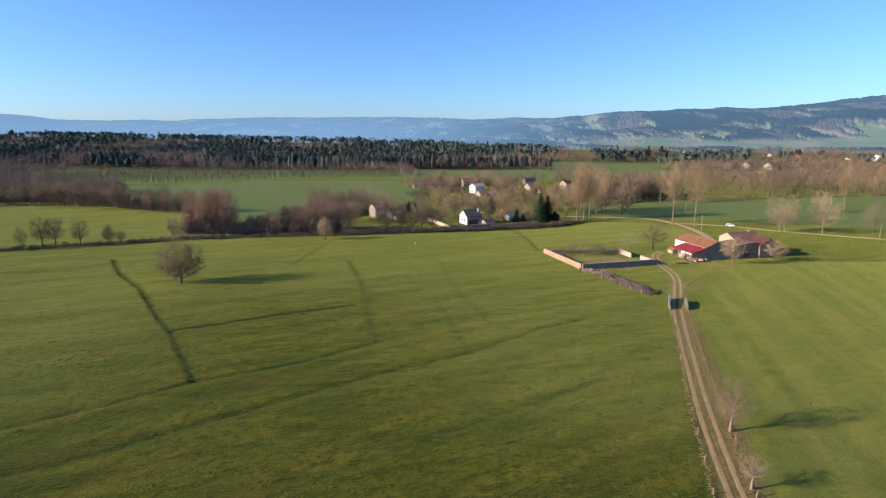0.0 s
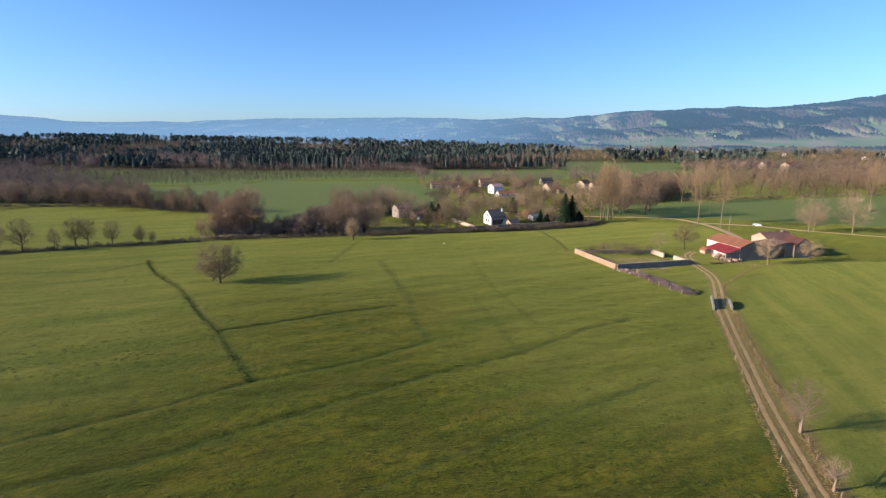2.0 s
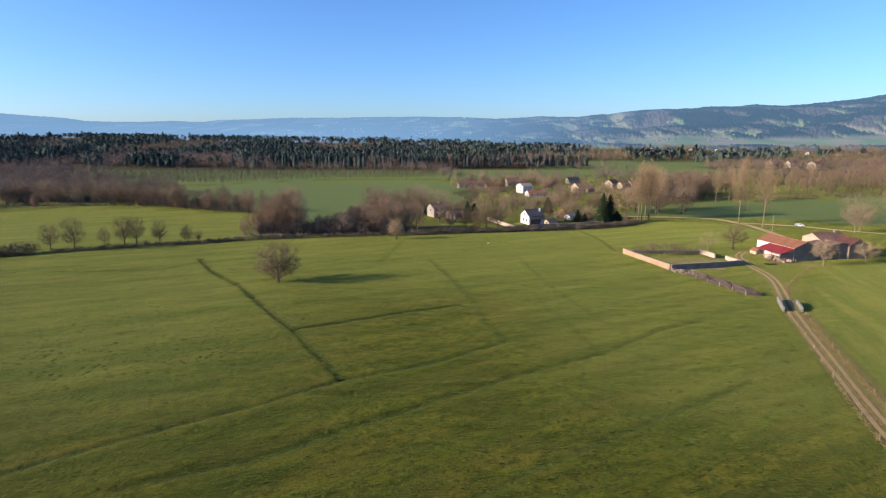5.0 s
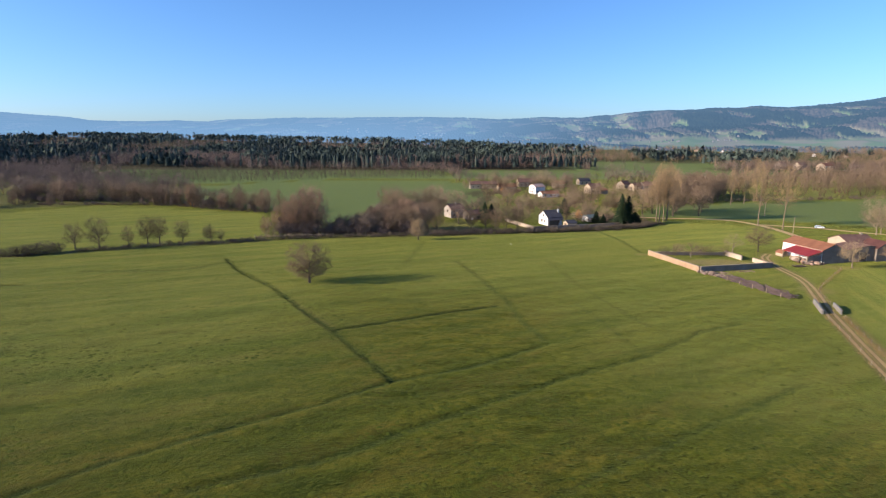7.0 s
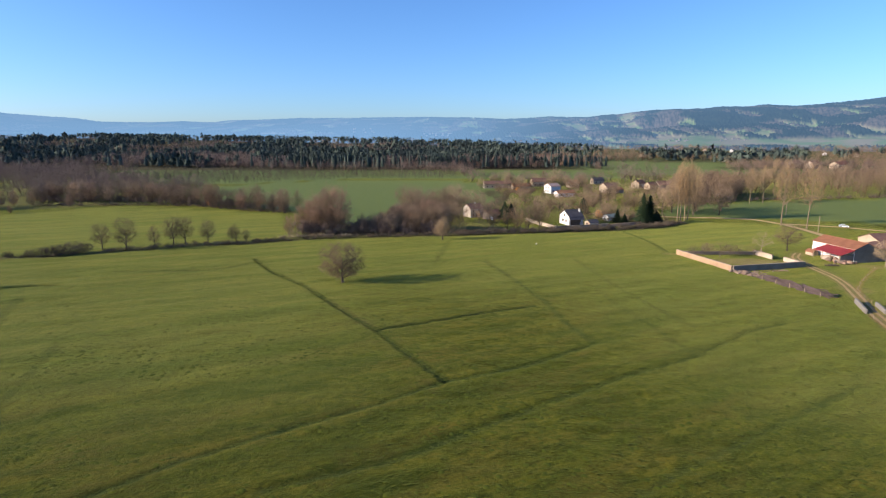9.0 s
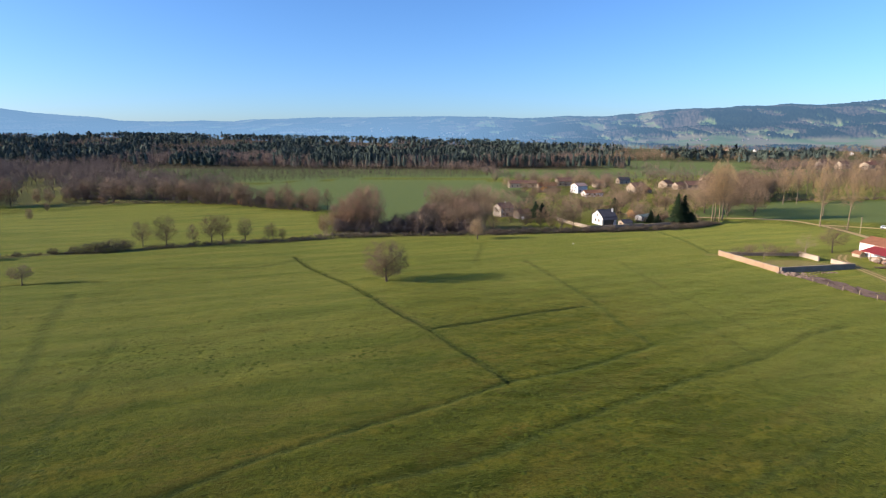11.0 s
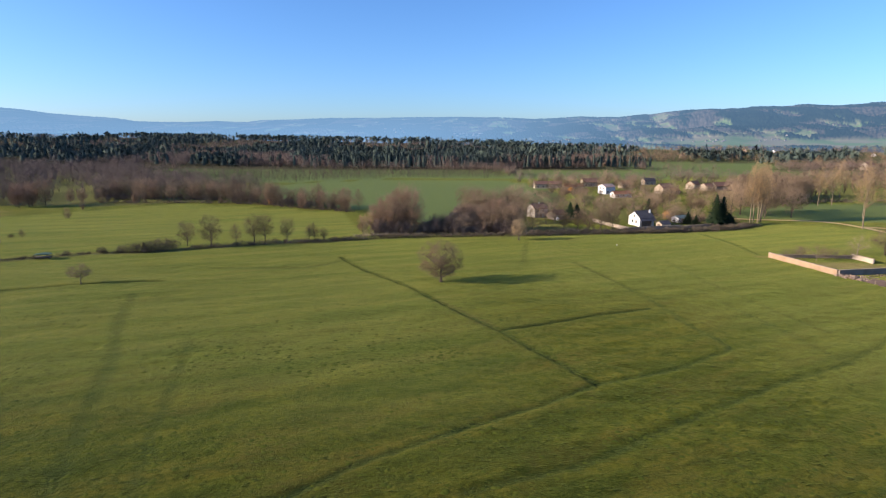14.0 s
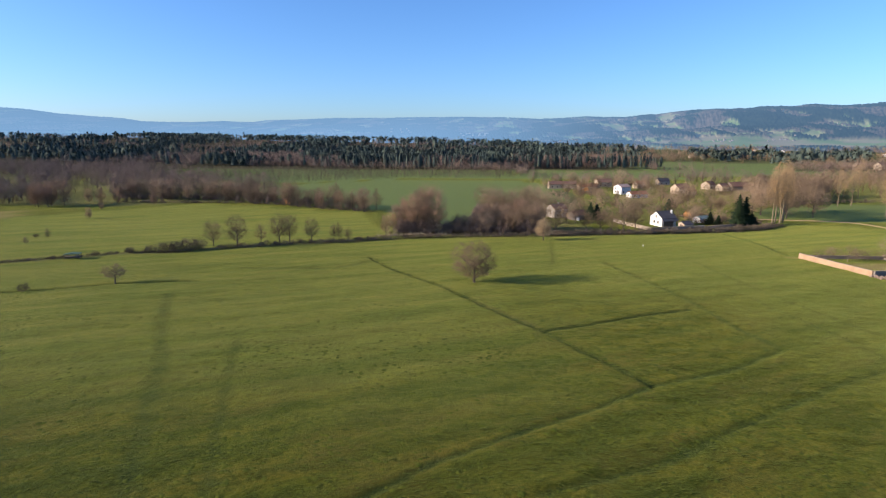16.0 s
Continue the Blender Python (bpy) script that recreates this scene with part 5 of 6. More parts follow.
p = p[(0.6 * thick + 0.20 * G.standard_normal(len(p)) > 0.50 + 0.16 * smooth(85, 140, p[:, 1]) + 0.12 * smooth(-25, 20, p[:, 0] - 0.25 * (90 - p[:, 1]))) & (line_dist(p[:, 0], p[:, 1], TRACK) > 2.4) & (p[:, 0] < 14 + 0.35 * p[:, 1])]
big = G.random(len(p)) ** 2.0
scatter("grass_tussocks", "small tussocks of coarse grass in the pasture", M_TUFT, CLUMPS, p, 0.025 + 0.055 * big, 0.20 + 0.36 * big, category="grass").data.shade_smooth()
p = np.concatenate([along(DITCH, 420, 0.5), along(CROSS_DITCH, 130, 0.4)] + [along(d[0], 60, 0.6) for d in DRAINS[:7]])
scatter("rushes", "dark rushes along the ditches", M_RUSH, TUFTS, p, G.uniform(0.06, 0.20, len(p)), G.uniform(0.25, 0.6, len(p)), category="rushes")
p = np.concatenate([along(FENCE_R, 1900, 0.35), along(FENCE_L, 620, 0.22), along(TRACK[:9], 420, 0.16), along([(64, 140), (66.5, 147), (70.5, 154.5), (82.6, 169), (93.3, 181)], 420, 0.4)])
scatter("verge_grass", "dry brown grass along the fences and between the ruts", M_DRY, TUFTS, p, G.uniform(0.10, 0.26, len(p)), G.uniform(0.18, 0.40, len(p)), category="grass")


# ---------------------------------------------------------------- fences
def fence(label, line, step, height, radius, seed):
    rng = random.Random(seed)
    f = thing("fence", Matrix.Identity(4), label, "fence", "wire fences along the track")
    post = [mesh("post", *(lambda b: ([tuple(v.co) for v in b.verts], [tuple(v.index for v in q.verts) for q in b.faces]))(cyl(radius, -0.3, height * k, 7, radius * 0.85)), M_POST)
            for k in (1, 0.9, 1.1)]
    tops = []
    for q, side in resample(line, step):
        x, y = q.x + rng.uniform(-0.1, 0.1), q.y + rng.uniform(-0.1, 0.1)
        m = pose(x, y, gz(x, y), rng.gauss(0, 4), rng.gauss(0, 4), rng.uniform(0, 90))
        part("post", rng.choice(post), M_POST, f, m=m)
        tops.append(Vector((x, y, gz(x, y))))
    for z in (0.35, 0.65, 0.95):
        g = ([], [])
        tube(*g, [q + Vector((radius, 0, z * height)) for q in tops], [0.008] * len(tops), 3)
        part("wire", g, M_WIRE, f)
    return f


fence("leaning wooden post fence beside the track ruts", FENCE_L, 7.0, 1.0, 0.08, 1)
fence("close-set wooden post fence with dry grass beside the track", FENCE_R, 4.2, 0.85, 0.075, 2)
fence("low post fence from the lane to the barn", [(63.5, 139), (66, 147), (70.5, 154.5), (82.6, 169), (93.3, 181)], 4.6, 0.7, 0.06, 3)


# ---------------------------------------------------------------- buildings
def house(name, x, y, turn, w, l, eave, ridge, wall, roof, label, category="house", windows=(), doors=(), chimneys=(), over=0.35, group="", z=None, thick=0.16):
    """A gabled building. Its gable stands on the local x axis, from 0 to w; the ridge runs along local y. windows: side, place, height, width, tall."""
    h = thing(name, pose(x, y, gz(x, y) if z is None else z, 0, 0, turn), label, category, group)
    part("wall", prism([(0, -0.6), (w, -0.6), (w, eave), (w / 2, ridge - 0.05), (0, eave)], 0, l), wall, h)
    k = (ridge - eave) / (w / 2)
    for s in (0, 1):
        pr = [(w / 2, ridge + 0.02), (-over, eave - over * k + 0.02), (-over, eave - over * k + thick), (w / 2, ridge + thick)]
        if s:
            pr = [(w - a, b) for a, b in pr]
        part("roof", prism(pr, -over, l + over), roof, h)
    part("ridge_cap", prism([(w / 2 - 0.22, ridge + thick - 0.06), (w / 2 + 0.22, ridge + thick - 0.06), (w / 2 + 0.10, ridge + thick + 0.10), (w / 2 - 0.10, ridge + thick + 0.10)], -over, l + over), roof, h)

    def opening(kind, side, a, z0, ww, hh, pane):
        m = {"gable": Matrix.Translation((a, 0, z0)), "right": Matrix.Translation((w, a, z0)) @ pose(0, 0, 0, 0, 0, 90), "left": Matrix.Translation((0, a + ww, z0)) @ pose(0, 0, 0, 0, 0, -90)}[side]
        fr = join(box(-0.08, -0.06, -0.08, 0.04, 0.10, hh + 0.08), box(ww - 0.04, -0.06, -0.08, ww + 0.08, 0.10, hh + 0.08), box(0.04, -0.06, hh - 0.04, ww - 0.04, 0.10, hh + 0.08),
                  box(0.04, -0.10, -0.10, ww - 0.04, 0.10, 0.04))
        o = part(kind, fr, M_CREAM, h, m=m)
        part("pane" if pane is M_GLASS else "leaf", box(0.04, -0.012, 0.04, ww - 0.04, 0.02, hh - 0.04), pane, o)

    for side, a, z0, ww, hh in windows:
        opening("window", side, a, z0, ww, hh, M_GLASS)
    for side, a, z0, ww, hh in doors:
        opening("door", side, a, z0, ww, hh, M_SHUTTER)
    for cx, cy, hh in chimneys:
        c = part("chimney", box(cx - 0.35, cy - 0.35, eave, cx + 0.35, cy + 0.35, ridge + hh, 0.03), wall, h)
        part("cap", box(cx - 0.45, cy - 0.45, ridge + hh, cx + 0.45, cy + 0.45, ridge + hh + 0.12), M_COPING, c)
    return h


# the farm: barn with a lean-to, the larger barn behind it, and a long shed
barn = house("barn", 91.8, 189.3, 13.5, 9.0, 17.2, 4.6, 6.4, M_WHITE, M_TILE, "long barn with white side wall and orange tiled roof", "barn",
             doors=(("gable", 3.0, 0, 2.8, 3.0),), over=0.3)
# Grey sheet over the white gable: its shade is put into the colour.
part("shaded_gable", prism([(-0.02, -0.6), (9.02, -0.6), (9.02, 4.55), (4.5, 6.3), (-0.02, 4.55)], -0.10, -0.015), M_SHADED_WALL, barn, "gable sheet coloured grey for its shade")
lean = thing("lean_to", pose(91.8, 189.3, gz(91.8, 189.3), 0, 0, 13.5), "open lean-to with a red sheet roof on posts", "shed")
part("roof", prism([(-0.05, 4.22), (-5.6, 2.75), (-5.6, 2.85), (-0.05, 4.34)], -0.25, 11.2), M_RED_METAL, lean)
for yy in np.arange(-0.1, 11.2, 0.62):
    part("roof_rib", prism([(-0.06, 4.33), (-5.6, 2.84), (-5.6, 2.90), (-0.06, 4.39)], yy, yy + 0.07), M_RED_METAL, lean)
for yy in (0.4, 3.9, 7.4, 10.9):
    part("post", box(-5.45, yy - 0.1, -0.4, -5.25, yy + 0.1, 2.8, 0.02), M_POST, lean)
part("end_wall", box(-5.2, 0.22, -0.4, -0.05, 0.40, 2.8), M_SHADED_WALL, lean)
annex = house("annex", 85.4, 201.5, 13.5, 2.4, 3.0, 1.2, 1.9, M_CREAM, M_TILE, "small low annex with an orange tiled roof", "shed", over=0.25)
house("barn", 105.9, 209.5, -82, 9.4, 10.8, 5.6, 7.6, M_CREAM, M_TILE_BROWN, "tall barn with cream gable and brown tiled roof", "barn", chimneys=((4.7, 8.6, 0.6),),
      windows=(("right", 3, 2.5, 1.2, 1.2), ("right", 7, 2.5, 1.2, 1.2)))
house("shed", 101.2, 192.2, 13.5, 19.0, 8.0, 4.2, 5.4, M_SHADED_WALL, M_TILE_BROWN, "long shed with shade-grey walls joined to the barns", "shed", doors=(("gable", 6, 0, 3, 3.2), ("gable", 14, 0, 3, 3.2)))
house("shed", 113.2, 194.2, 13.5, 7.4, 7.0, 4.6, 6.7, M_SHADED_WALL, M_TILE_DARK, "gabled shed with a dark tiled roof joined to the barns", "shed")

# clutter under and before the lean-to
RC = random.Random(9)
loc = pose(91.8, 189.3, gz(91.8, 189.3), 0, 0, 13.5)
for k in range(26):
    lx, ly = RC.uniform(-5.6, -1.5), RC.uniform(-1.2, 9.5)
    s = RC.uniform(0.6, 1.3)
    bm = bmesh.new()
    bmesh.ops.create_icosphere(bm, subdivisions=1, radius=1)
    for v in bm.verts:
        v.co = Vector((v.co.x * s * 1.2, v.co.y * s, v.co.z * s * 0.7 + s * 0.45)) * RC.uniform(0.85, 1.15)
    ob = part("rubble_heap", bm, (M_HAY, M_STONE, M_WALL_PALE)[k % 3], None, m=loc @ pose(lx, ly, 0, 0, 0, RC.uniform(0, 180)))
    tagged(ob, ("heap of pinkish firewood and rubble at the lean-to", "grey rubble heap at the lean-to", "pale sacks and rubble at the lean-to")[k % 3], "heap", "clutter at the lean-to")
for k, (lx, ly) in enumerate(((-6.4, 1.0), (-6.0, 3.2), (-2.0, -1.4), (-0.6, -1.6))):
    b = thing("barrel", loc @ pose(lx, ly, 0), "old painted tin barrel beside the lean-to", "barrel", "barrels at the lean-to")
    part("drum", cyl(0.32, -0.05, 0.9, 12), M_BARREL, b)
    part("rim", cyl(0.34, 0.82, 0.9, 12), M_SHEET, b)
c = thing("harrow", pose(81.5, 184, gz(81.5, 184), 0, 0, 10), "old rusty harrow lying in the grass by the barn", "farm implement")
for k in range(5):
    part("bar", box(-2, -0.8 + 0.4 * k, 0.1, 2, -0.72 + 0.4 * k, 0.28), M_SHUTTER, c)
for k in range(4):
    part("cross_bar", box(-1.9 + 1.2 * k, -0.9, 0.29, -1.8 + 1.2 * k, 0.9, 0.40), M_SHUTTER, c)
    part("tine", cyl(0.06, -0.1, 0.7, 6, 0.02, (-1.85 + 1.2 * k, 0.5)), M_SHUTTER, c)


# the walled garden
def wall_run(label, a, b, height, thick, body, group="walled garden", seed=1, cap=True):
    """A stone wall from a to b with a coping of uneven stones; it follows the ground."""
    a, b = Vector((*a, 0)), Vector((*b, 0))
    n = max(2, int((b - a).length / 1.2))
    rng = random.Random(seed)
    d = (b - a).normalized()
    s = Vector((-d.y, d.x, 0)) * (thick / 2)
    v, f = [], []
    for k in range(n + 1):
        q = a.lerp(b, k / n)
        z = gz(q.x, q.y)
        t = z + height + rng.uniform(-0.05, 0.05)
        for side, zz in ((s, z - 0.5), (s, t), (-s, t), (-s, z - 0.5)):
            w = q + side
            v.append((w.x, w.y, zz))
        if k:
            i = 4 * (k - 1)
            f += [(i + j, i + j + 1, i + j + 5, i + j + 4) for j in range(3)]
    f += [(0, 1, 2, 3), (4 * n + 3, 4 * n + 2, 4 * n + 1, 4 * n)]
    w = thing("garden_wall", Matrix.Identity(4), label, "wall", group)
    part("body", (v, f), body, w)
    if cap:
        m = int((b - a).length / 0.9)
        ang = math.degrees(math.atan2(d.y, d.x))
        stone = [box(-0.42, -thick / 2 - 0.07, -0.05, 0.42, thick / 2 + 0.07, h, 0.03) for h in (0.10, 0.13, 0.08)]
        stones = []
        for bm in stone:
            me = bpy.data.meshes.new("coping_stone")
            bm.to_mesh(me)
            bm.free()
            me.materials.append(M_COPING)
            stones.append(me)
        for k in range(m):
            q = a.lerp(b, (k + 0.5) / m)
            part("coping_stone", rng.choice(stones), M_COPING, w, m=pose(q.x, q.y, gz(q.x, q.y) + height, rng.gauss(0, 1.5), rng.gauss(0, 1.5), ang + rng.gauss(0, 1.5)))
    return w


GA, GB, GC, GD = (38.0, 202.5), (45.0, 174.3), (71.6, 181.9), (68.8, 203.0)
wall_run("sunlit ochre stone garden wall", GA, GB, 1.75, 0.5, M_WALL_TAN, seed=1)
# Same wall as the sunlit run; its shade is put into the dark colour.
wall_run("stone garden wall coloured dark for its shade", (45.3, 174.1), GC, 1.75, 0.5, M_SHADED_WALL, seed=2)
wall_run("dark garden wall beside bare fruit trees", (38.4, 202.7), GD, 1.05, 0.5, M_SHADED_WALL, seed=3)
wall_run("pale rendered garden wall", (71.4, 182.4), (69.9, 191.0), 1.5, 0.5, M_WALL_PALE, seed=4)
wall_run("pale rendered garden wall with a higher end", (67.6, 194.0), (66.0, 203.5), 1.6, 0.5, M_WALL_PALE, seed=5)
wall_run("long pale village garden wall", (-8.5, 296), (3.6, 266.5), 1.7, 0.5, M_WALL_PALE, "village walls", 6)
# The turned runs of the pale wall take a grey that holds their shade.
wall_run("village garden wall coloured grey for its shade", (4.2, 266.4), (31, 276.5), 1.7, 0.5, M_SHADED_WALL, "village walls", 7)
wall_run("village garden wall coloured grey for its shade", (31.2, 276.6), (58, 290), 1.3, 0.5, M_SHADED_WALL, "village walls", 8)

# fallen stones and the long log pile in front of the garden
RS = random.Random(21)
rocks = []
for s in range(6):
    bm = bmesh.new()
    bmesh.ops.create_icosphere(bm, subdivisions=1, radius=0.5)
    rr = random.Random(300 + s)
    for v in bm.verts:
        v.co *= rr.uniform(0.7, 1.15)
        v.co.z *= 0.75
    me = bpy.data.meshes.new("stone")
    bm.to_mesh(me)
    bm.free()
    me.materials.append(M_STONE)
    rocks.append(me)
heap = thing("stone_heap", pose(0, 0, 0), "tumbled rubble stones beside the garden wall corner", "stones")
for k in range(90):
    t = RS.random()
    x, y = 45.6 + 5.0 * t + RS.gauss(0, 0.8), 173.0 - 8 * t + RS.gauss(0, 0.8)
    s = RS.uniform(0.5, 1.5)
    part("stone", RS.choice(rocks), M_STONE, heap, m=pose(x, y, gz(x, y) + 0.15 * s + (0.4 * RS.random() if k % 3 == 0 else 0), RS.uniform(0, 40), RS.uniform(0, 40), RS.uniform(0, 360)) @ Matrix.Scale(s, 4))
for k in range(40):
    x, y = 47 + 16 * RS.random(), 172.6 + RS.gauss(0, 0.6)
    y += (x - 47) * 0.27
    s = RS.uniform(0.3, 0.8)
    part("stone", RS.choice(rocks), M_STONE, heap, m=pose(x, y - 0.6, gz(x, y) + 0.1 * s, RS.uniform(0, 40), RS.uniform(0, 40), RS.uniform(0, 360)) @ Matrix.Scale(s, 4))
pile = thing("log_pile", pose(0, 0, 0), "long pile of grey-purple logs held by posts", "log pile")
logs = []
for s in range(5):
    bm = bmesh.new()
    bmesh.ops.create_cone(bm, cap_ends=True, segments=7, radius1=0.15 - 0.012 * s, radius2=0.10, depth=2.4 + 0.3 * s, matrix=pose(0, 0, 0, 0, 90, 0))
    me = bpy.data.meshes.new("log")
    bm.to_mesh(me)
    bm.free()
    me.materials.append(M_LOG)
    logs.append(me)
A, B = Vector((49.3, 165.6, 0)), Vector((55.6, 143.6, 0))
dd = (B - A).normalized()
side = Vector((-dd.y, dd.x, 0))
base_ang = math.degrees(math.atan2(dd.y, dd.x))
L = (B - A).length
for k in range(280):
    t, row = RS.random(), int(abs(RS.gauss(0, 2.0)))
    row = min(row, 4)
    if 0.50 < t < 0.53:
        continue
    h = 0.14 + 0.30 * row
    off = RS.uniform(-1, 1) * (1.9 - 0.30 * row)
    q = A + dd * (t * L) + side * (off + 0.4)
    part("log", RS.choice(logs), M_LOG, pile, m=pose(q.x, q.y, gz(q.x, q.y) + h, 0, RS.gauss(0, 5), base_ang + RS.gauss(0, 13)))
for k in range(5):
    q = A + dd * (L * (k + 0.6) / 4.7) - side * 1.9
    part("stake", cyl(0.11, -0.3, 1.35, 7, 0.09), M_POST, pile, m=pose(q.x, q.y, gz(q.x, q.y), RS.gauss(0, 4), RS.gauss(0, 4), 0))

# parapets of the little bridge on the track
for a, b, hh, s, lab in (((55.6, 129.4), (59.2, 138.6), 1.25, 31, "weathered concrete parapet of the track bridge"), ((60.0, 129.4), (62.5, 136.2), 1.1, 32, "weathered concrete parapet of the track bridge")):
    va, vb = Vector((*a, 0)), Vector((*b, 0))
    n = 5
    w = thing("bridge_parapet", Matrix.Identity(4), lab, "parapet", "bridge parapets")
    ang = math.degrees(math.atan2(vb.y - va.y, vb.x - va.x))
    step = (vb - va).length / n
    for k in range(n):
        q = va.lerp(vb, (k + 0.5) / n)
        part("block", box(-step / 2 + 0.02, -0.21, -0.5, step / 2 - 0.02, 0.21, hh + random.Random(s + k).uniform(-0.12, 0.12), 0.03), M_CONCRETE, w,
             m=pose(q.x, q.y, gz(q.x, q.y), 0, 0, ang + random.Random(s * 3 + k).gauss(0, 3)))

# poles
for x, y, h in ((123.2, 261.8, 7.8), (184, 231, 7.0), (141, 322, 8.0), (1.5, 330, 6.5)):
    p = thing("utility_pole", Matrix.Identity(4), "pale wooden utility pole beside the lane", "pole", "utility poles")
    part("pole", cyl(0.20, -0.4, h, 8, 0.15), M_BARK_PALE, p)
    part("cross_arm", box(-0.7, -0.06, h - 0.7, 0.7, 0.06, h - 0.56), M_BARK_PALE, p)
    put(p, x, y, 30)

# the white car on the lane
car = thing("car", pose(145.0, 278.0, gz(145, 278) + 0.14, 0, 0, -28), "white hatchback car on the country lane", "car")
part("body", join(prism([(-2.0, 0.30), (2.0, 0.30), (2.05, 0.65), (1.75, 0.85), (1.0, 0.95), (-1.9, 0.98), (-2.05, 0.7)], -0.85, 0.85),
                  prism([(1.0, 0.93), (0.45, 1.42), (-1.35, 1.45), (-1.92, 0.96)], -0.74, 0.74)), M_CAR, car)
for s in (-0.755, 0.745):
    part("side_window", prism([(0.85, 1.0), (0.40, 1.35), (-1.25, 1.37), (-1.65, 1.0)], s, s + 0.01), M_GLASS, car)
part("windscreen", prism([(1.00, 0.98), (0.50, 1.38), (0.52, 1.40), (1.03, 1.0)], -0.66, 0.66), M_GLASS, car)
for wx in (-1.25, 1.3):
    for wy in (-0.80, 0.80):
        w = part("wheel", cyl(0.31, -0.1, 0.1, 14), M_RUBBER, car, m=pose(wx, wy, 0.31, 90, 0, 0))
        part("rim", cyl(0.19, -0.11, 0.11, 10), M_SHEET, w)

# cattle trough shelter at the far meadow gate
sh = thing("cattle_feeder", pose(-216.5, 173.0, gz(-216, 173), 0, 0, 20), "low feeder with a pale green sheet roof in the meadow", "feeder")
part("roof", prism([(-2.6, 1.75), (2.6, 1.75), (2.6, 1.83), (0, 2.2), (-2.6, 1.83)], -1.4, 1.4), M_FEEDER, sh)
part("trough", box(-2.3, -0.8, 0.3, 2.3, 0.8, 0.9, 0.04), M_SHUTTER, sh)
for px in (-2.3, 2.3):
    for py in (-1.2, 1.2):
        part("post", box(px - 0.07, py - 0.07, -0.2, px + 0.07, py + 0.07, 1.8), M_SHUTTER, sh)
st = part("boundary_stone", rocks[0].copy(), M_WHITE, None, m=pose(-11.1, 220.9, gz(-11, 221) + 0.2, 0, 0, 0) @ Matrix.Scale(0.7, 4))
st.data.materials[0] = M_WHITE
tagged(st, "small white stone lying in the pasture", "stone")

tank = thing("water_tank", pose(-26.5, 298.5, gz(-26.5, 298.5), 0, 0, 0), "small white water tank beside the old house", "tank")
part("drum", cyl(0.75, -0.1, 1.7, 14), M_WHITE, tank)
part("lid", cyl(0.45, 1.7, 1.82, 12), M_SHEET, tank)

# ---------------------------------------------------------------- the village
house("house", 8.3, 288.5, -67.5, 9.4, 8.2, 4.4, 7.3, M_WHITE, M_SLATE, "white gabled house with a dark slate roof", windows=(("gable", 4.2, 4.3, 0.9, 1.2), ("gable", 2.9, 1.5, 1.2, 1.3),
      ("gable", 5.9, 1.5, 1.0, 1.3), ("right", 1.2, 1.4, 1.1, 1.3), ("right", 5.6, 1.4, 1.1, 1.3)), doors=(("right", 3.4, 0, 1.1, 2.1),), chimneys=((6.4, 7.6, 0.7),))
hv = [o for o in scene.objects if o.get("label") == "white gabled house with a dark slate roof"][0]
# Roof drawn out; the added dark panel stands in for shade on the long wall.
part("veranda_roof", prism([(9.3, 4.25), (11.2, 2.9), (11.2, 3.04), (9.3, 4.42)], -0.2, 8.4), M_SLATE, hv)
part("veranda_wall", box(10.4, 0.2, -0.6, 10.6, 5.6, 2.9), M_SHUTTER, hv, "dark panel standing in for shade on the wall")
house("garage", 19.5, 279.0, -67.5, 4.5, 5.0, 2.3, 3.4, M_CREAM, M_SLATE, "low outbuilding beside the white house", "shed", doors=(("gable", 1.1, 0, 2.2, 2),))
house("house", -42.4, 312, -57, 7.8, 8.6, 5.0, 7.3, M_WALL_OLD, M_TILE_BROWN, "old grey stone house with a brown tiled roof", windows=(("gable", 3.3, 3.0, 1.0, 1.3), ("right", 1.4, 3.2, 1.0, 1.2),
      ("right", 5.0, 3.2, 1.0, 1.2), ("right", 1.4, 0.9, 1.0, 1.2)), doors=(("right", 3.4, 0, 1.1, 2.1),), chimneys=((3.9, 5.2, 0.8),))
house("shed", -31.5, 303.5, -57, 6, 8, 3.0, 4.8, M_SHADED_WALL, M_TILE_BROWN, "low barn joined to the old house", "shed")
W2 = (("gable", 2.2, 1.2, 1.1, 1.3), ("gable", 5.0, 1.2, 1.1, 1.3), ("right", 1.6, 1.3, 1.1, 1.3), ("right", 6.0, 1.3, 1.1, 1.3))
W1 = (("gable", 2.6, 1.3, 1.1, 1.2), ("right", 2.0, 1.1, 1.1, 1.2), ("right", 6.5, 1.1, 1.1, 1.2))
V = "village houses"
house("farmhouse", -28.5, 490, -80, 7.5, 24, 3.9, 6.2, M_CREAM, M_TILE_BROWN, "long low farmhouse with cream gable and brown roof", windows=W1, group=V)
house("house", 15.0, 510, -78, 8, 13, 4.4, 7.2, M_CREAM, M_TILE_BROWN, "cream gabled house with a brown roof", windows=W1, group=V)
house("house", 19.8, 447, -62, 9.5, 9, 5.6, 7.6, M_WHITE, M_TILE_PALE, "white two-storey house with a faded tiled roof", windows=W2 + (("gable", 2.2, 3.9, 1.1, 1.2), ("gable", 6.0, 3.9, 1.1, 1.2)), group=V)
house("house", 24.0, 420, -70, 7.0, 14, 2.8, 4.6, M_WHITE, M_TILE, "low white bungalow with an orange roof", windows=W1, group=V)
house("house", 64.5, 452, -66, 10, 11, 4.6, 7.8, M_CREAM, M_TILE_BROWN, "cream gabled house with a brown roof", windows=W2, group=V)
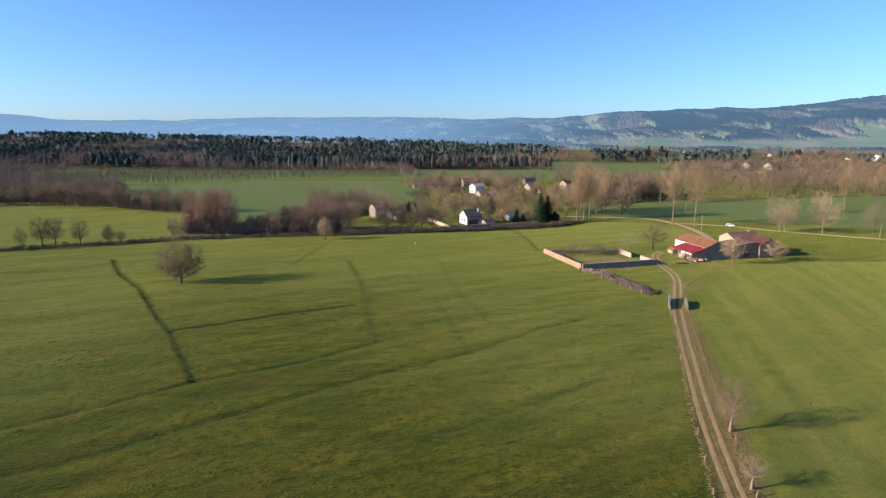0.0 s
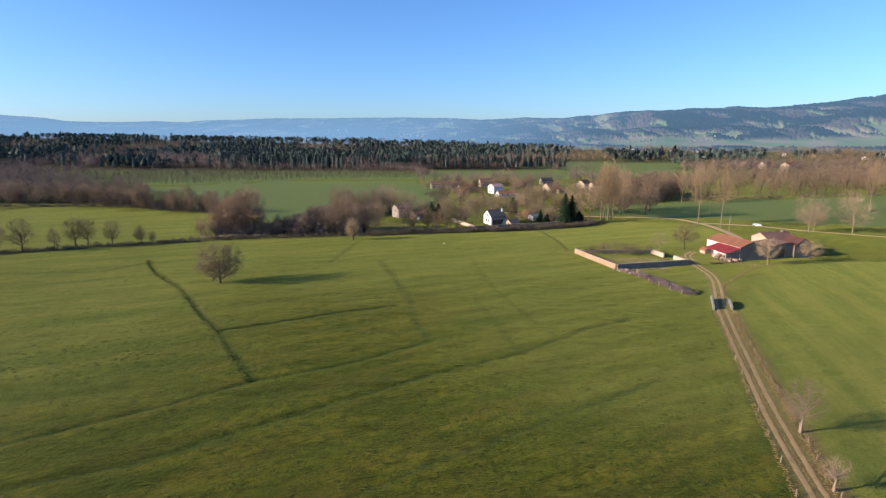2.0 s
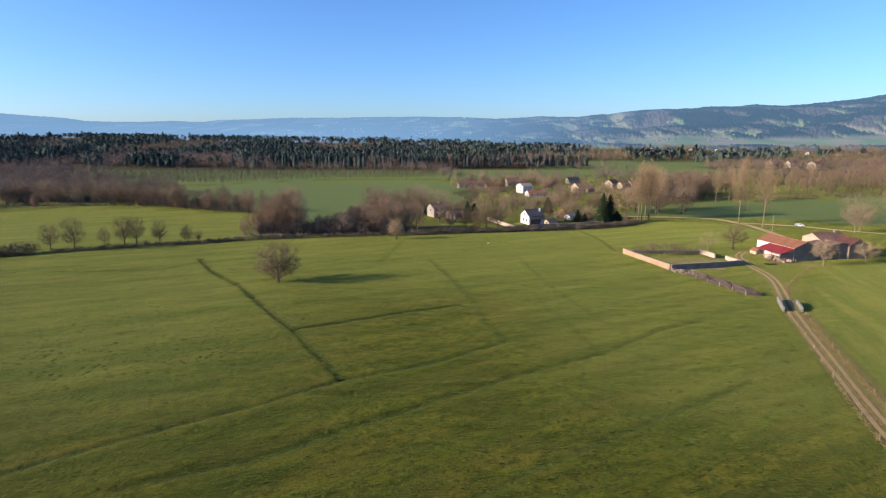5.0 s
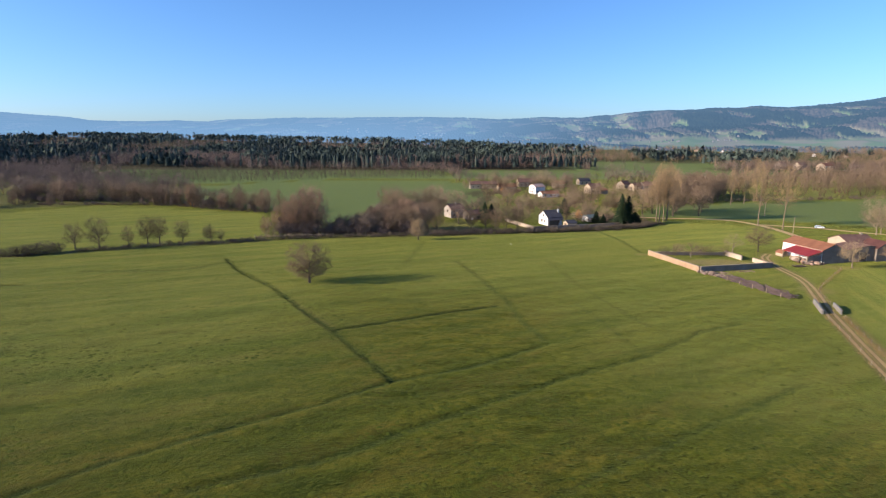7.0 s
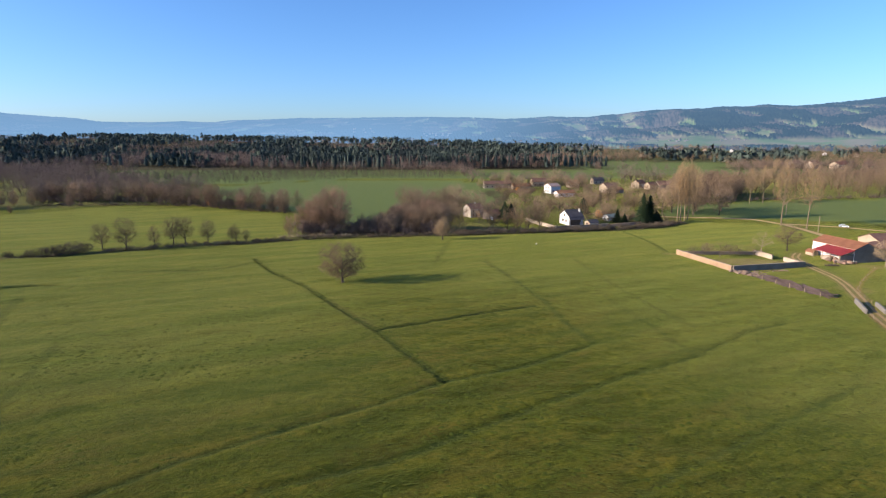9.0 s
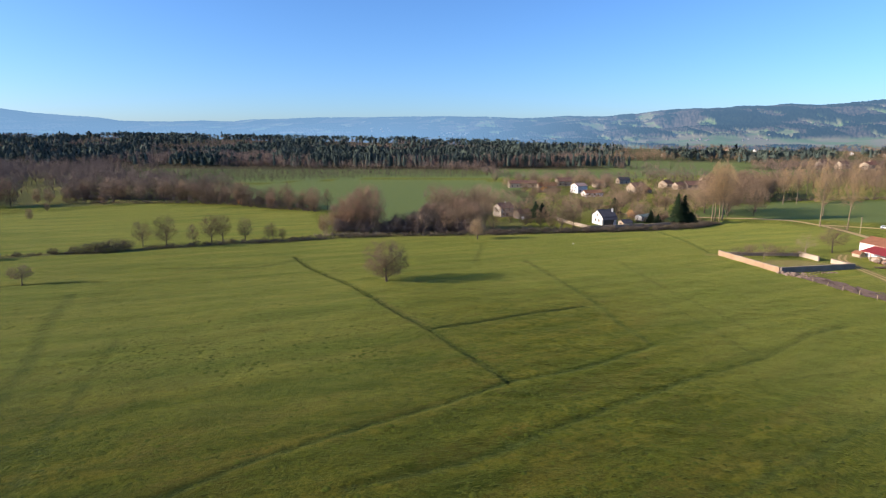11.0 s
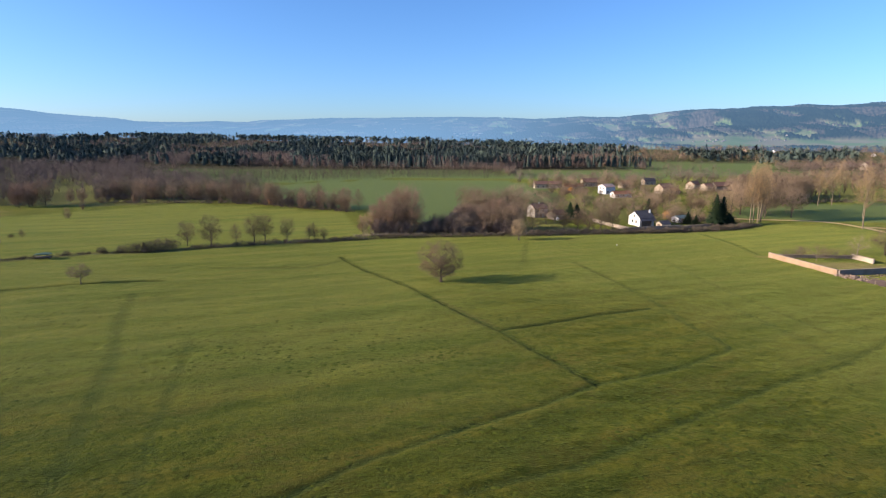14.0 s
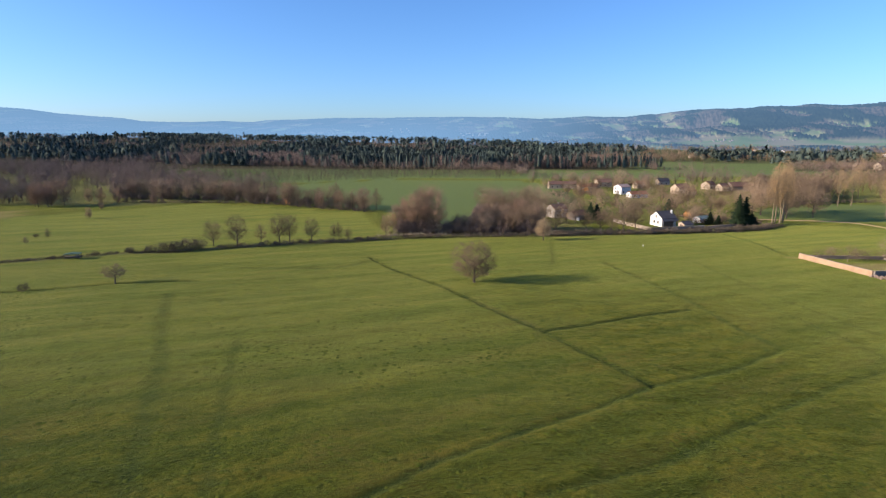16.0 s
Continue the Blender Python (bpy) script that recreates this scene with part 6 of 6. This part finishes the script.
house("garage", 73.5, 448, -66, 6, 7, 2.8, 4.4, M_CREAM, M_TILE, "cream garage beside the house", windows=(), group=V)
house("house", 74.0, 534, -72, 7, 11, 3.6, 6.0, M_CREAM, M_SLATE, "cream gabled house with a dark roof", windows=W1, group=V)
house("house", 46.0, 500, -66, 7, 9, 3.6, 6.0, M_CREAM, M_TILE, "small cream house with an orange roof", windows=W1, group=V)
house("house", 101, 492, -50, 8, 9, 4.0, 6.8, M_CREAM, M_TILE, "cream house with an orange roof", windows=W1, group=V)
house("house", 108, 478, -66, 7, 8, 3.8, 6.2, M_CREAM, M_TILE_BROWN, "cream house with a brown roof", windows=W1, group=V)
house("barn", 117, 482, -76, 9, 22, 4.0, 7.0, M_SHADED_WALL, M_TILE_BROWN, "long dark barn with a red-brown roof", "barn", group=V)
house("barn", -4, 482, -80, 7, 16, 2.6, 4.8, M_CREAM, M_TILE, "low barn with an orange roof", "barn", group=V)
house("garage", 33, 300, -60, 5, 7, 2.2, 3.2, M_WHITE, M_SHEET, "low garage with a pale sheet roof", "garage")
for k, (x, y, w, l, roof) in enumerate(((398, 800, 11, 14, M_TILE_BROWN), (418, 790, 10, 16, M_TILE_BROWN), (437, 770, 12, 18, M_TILE), (470, 810, 10, 12, M_TILE))):
    house("house", x, y, -62, w, l, 6.5, 10, M_CREAM, roof, "distant cream house among the woods", windows=W2, group="distant houses")
house("industrial_shed", 790, 1060, -70, 30, 60, 9, 13, M_WHITE, M_SHEET, "large distant white shed at the wood edge", "shed", over=0.6)
for k in range(8):
    a, r = radians(16 + 24 * ((k * 0.618) % 1)), 1250 + 620 * ((k * 0.381) % 1)
    x, y = r * math.sin(a) - 32, r * math.cos(a)
    house("distant_house", x, y, -60 + 25 * (k % 3), 8, 9, 4.5, 7, (M_CREAM, M_WHITE)[k % 2], (M_TILE, M_TILE_BROWN)[k % 3 == 0], "tiny distant house on the plain", windows=W2, group="distant houses")


def on_hill(bearing, height):
    """The first place of the far hills at that bearing which stands that many degrees over the eye."""
    deg, X, Y, H = HILL_GRID
    c = int(np.argmin(np.abs(deg - bearing)))
    up = np.degrees(np.arctan2(H[:, c] - 41, np.hypot(X[:, c] + 32, Y[:, c])))
    k = int(np.argmax(up >= height)) if (up >= height).any() else len(up) - 1
    return float(X[k, c]), float(Y[k, c]), float(H[k, c])


RH = random.Random(77)
for a0, a1, e0, e1, n in ((-12.5, -10.0, 0.35, 0.75, 11), (-5.5, -2.5, 0.0, 0.25, 12), (4.5, 6.5, -0.6, -0.3, 4), (16.5, 20.5, -0.62, -0.42, 9), (23.0, 25.5, -0.5, -0.3, 7),
                          (12.5, 14.5, 1.4, 1.8, 2), (26, 29, 0.7, 1.3, 2)):
    for k in range(n):
        x, y, z = on_hill(RH.uniform(a0, a1), RH.uniform(e0, e1))
        house("distant_house", x, y, RH.uniform(-90, -30), RH.uniform(5, 7), RH.uniform(6, 10), 2.8, 4.6, M_HAZY_WALL if a0 < 0 else M_FAR_WALL, M_HAZY_ROOF if a0 < 0 else M_FAR_ROOF,
              "tiny pale house of a hill village", group="distant houses", z=z)
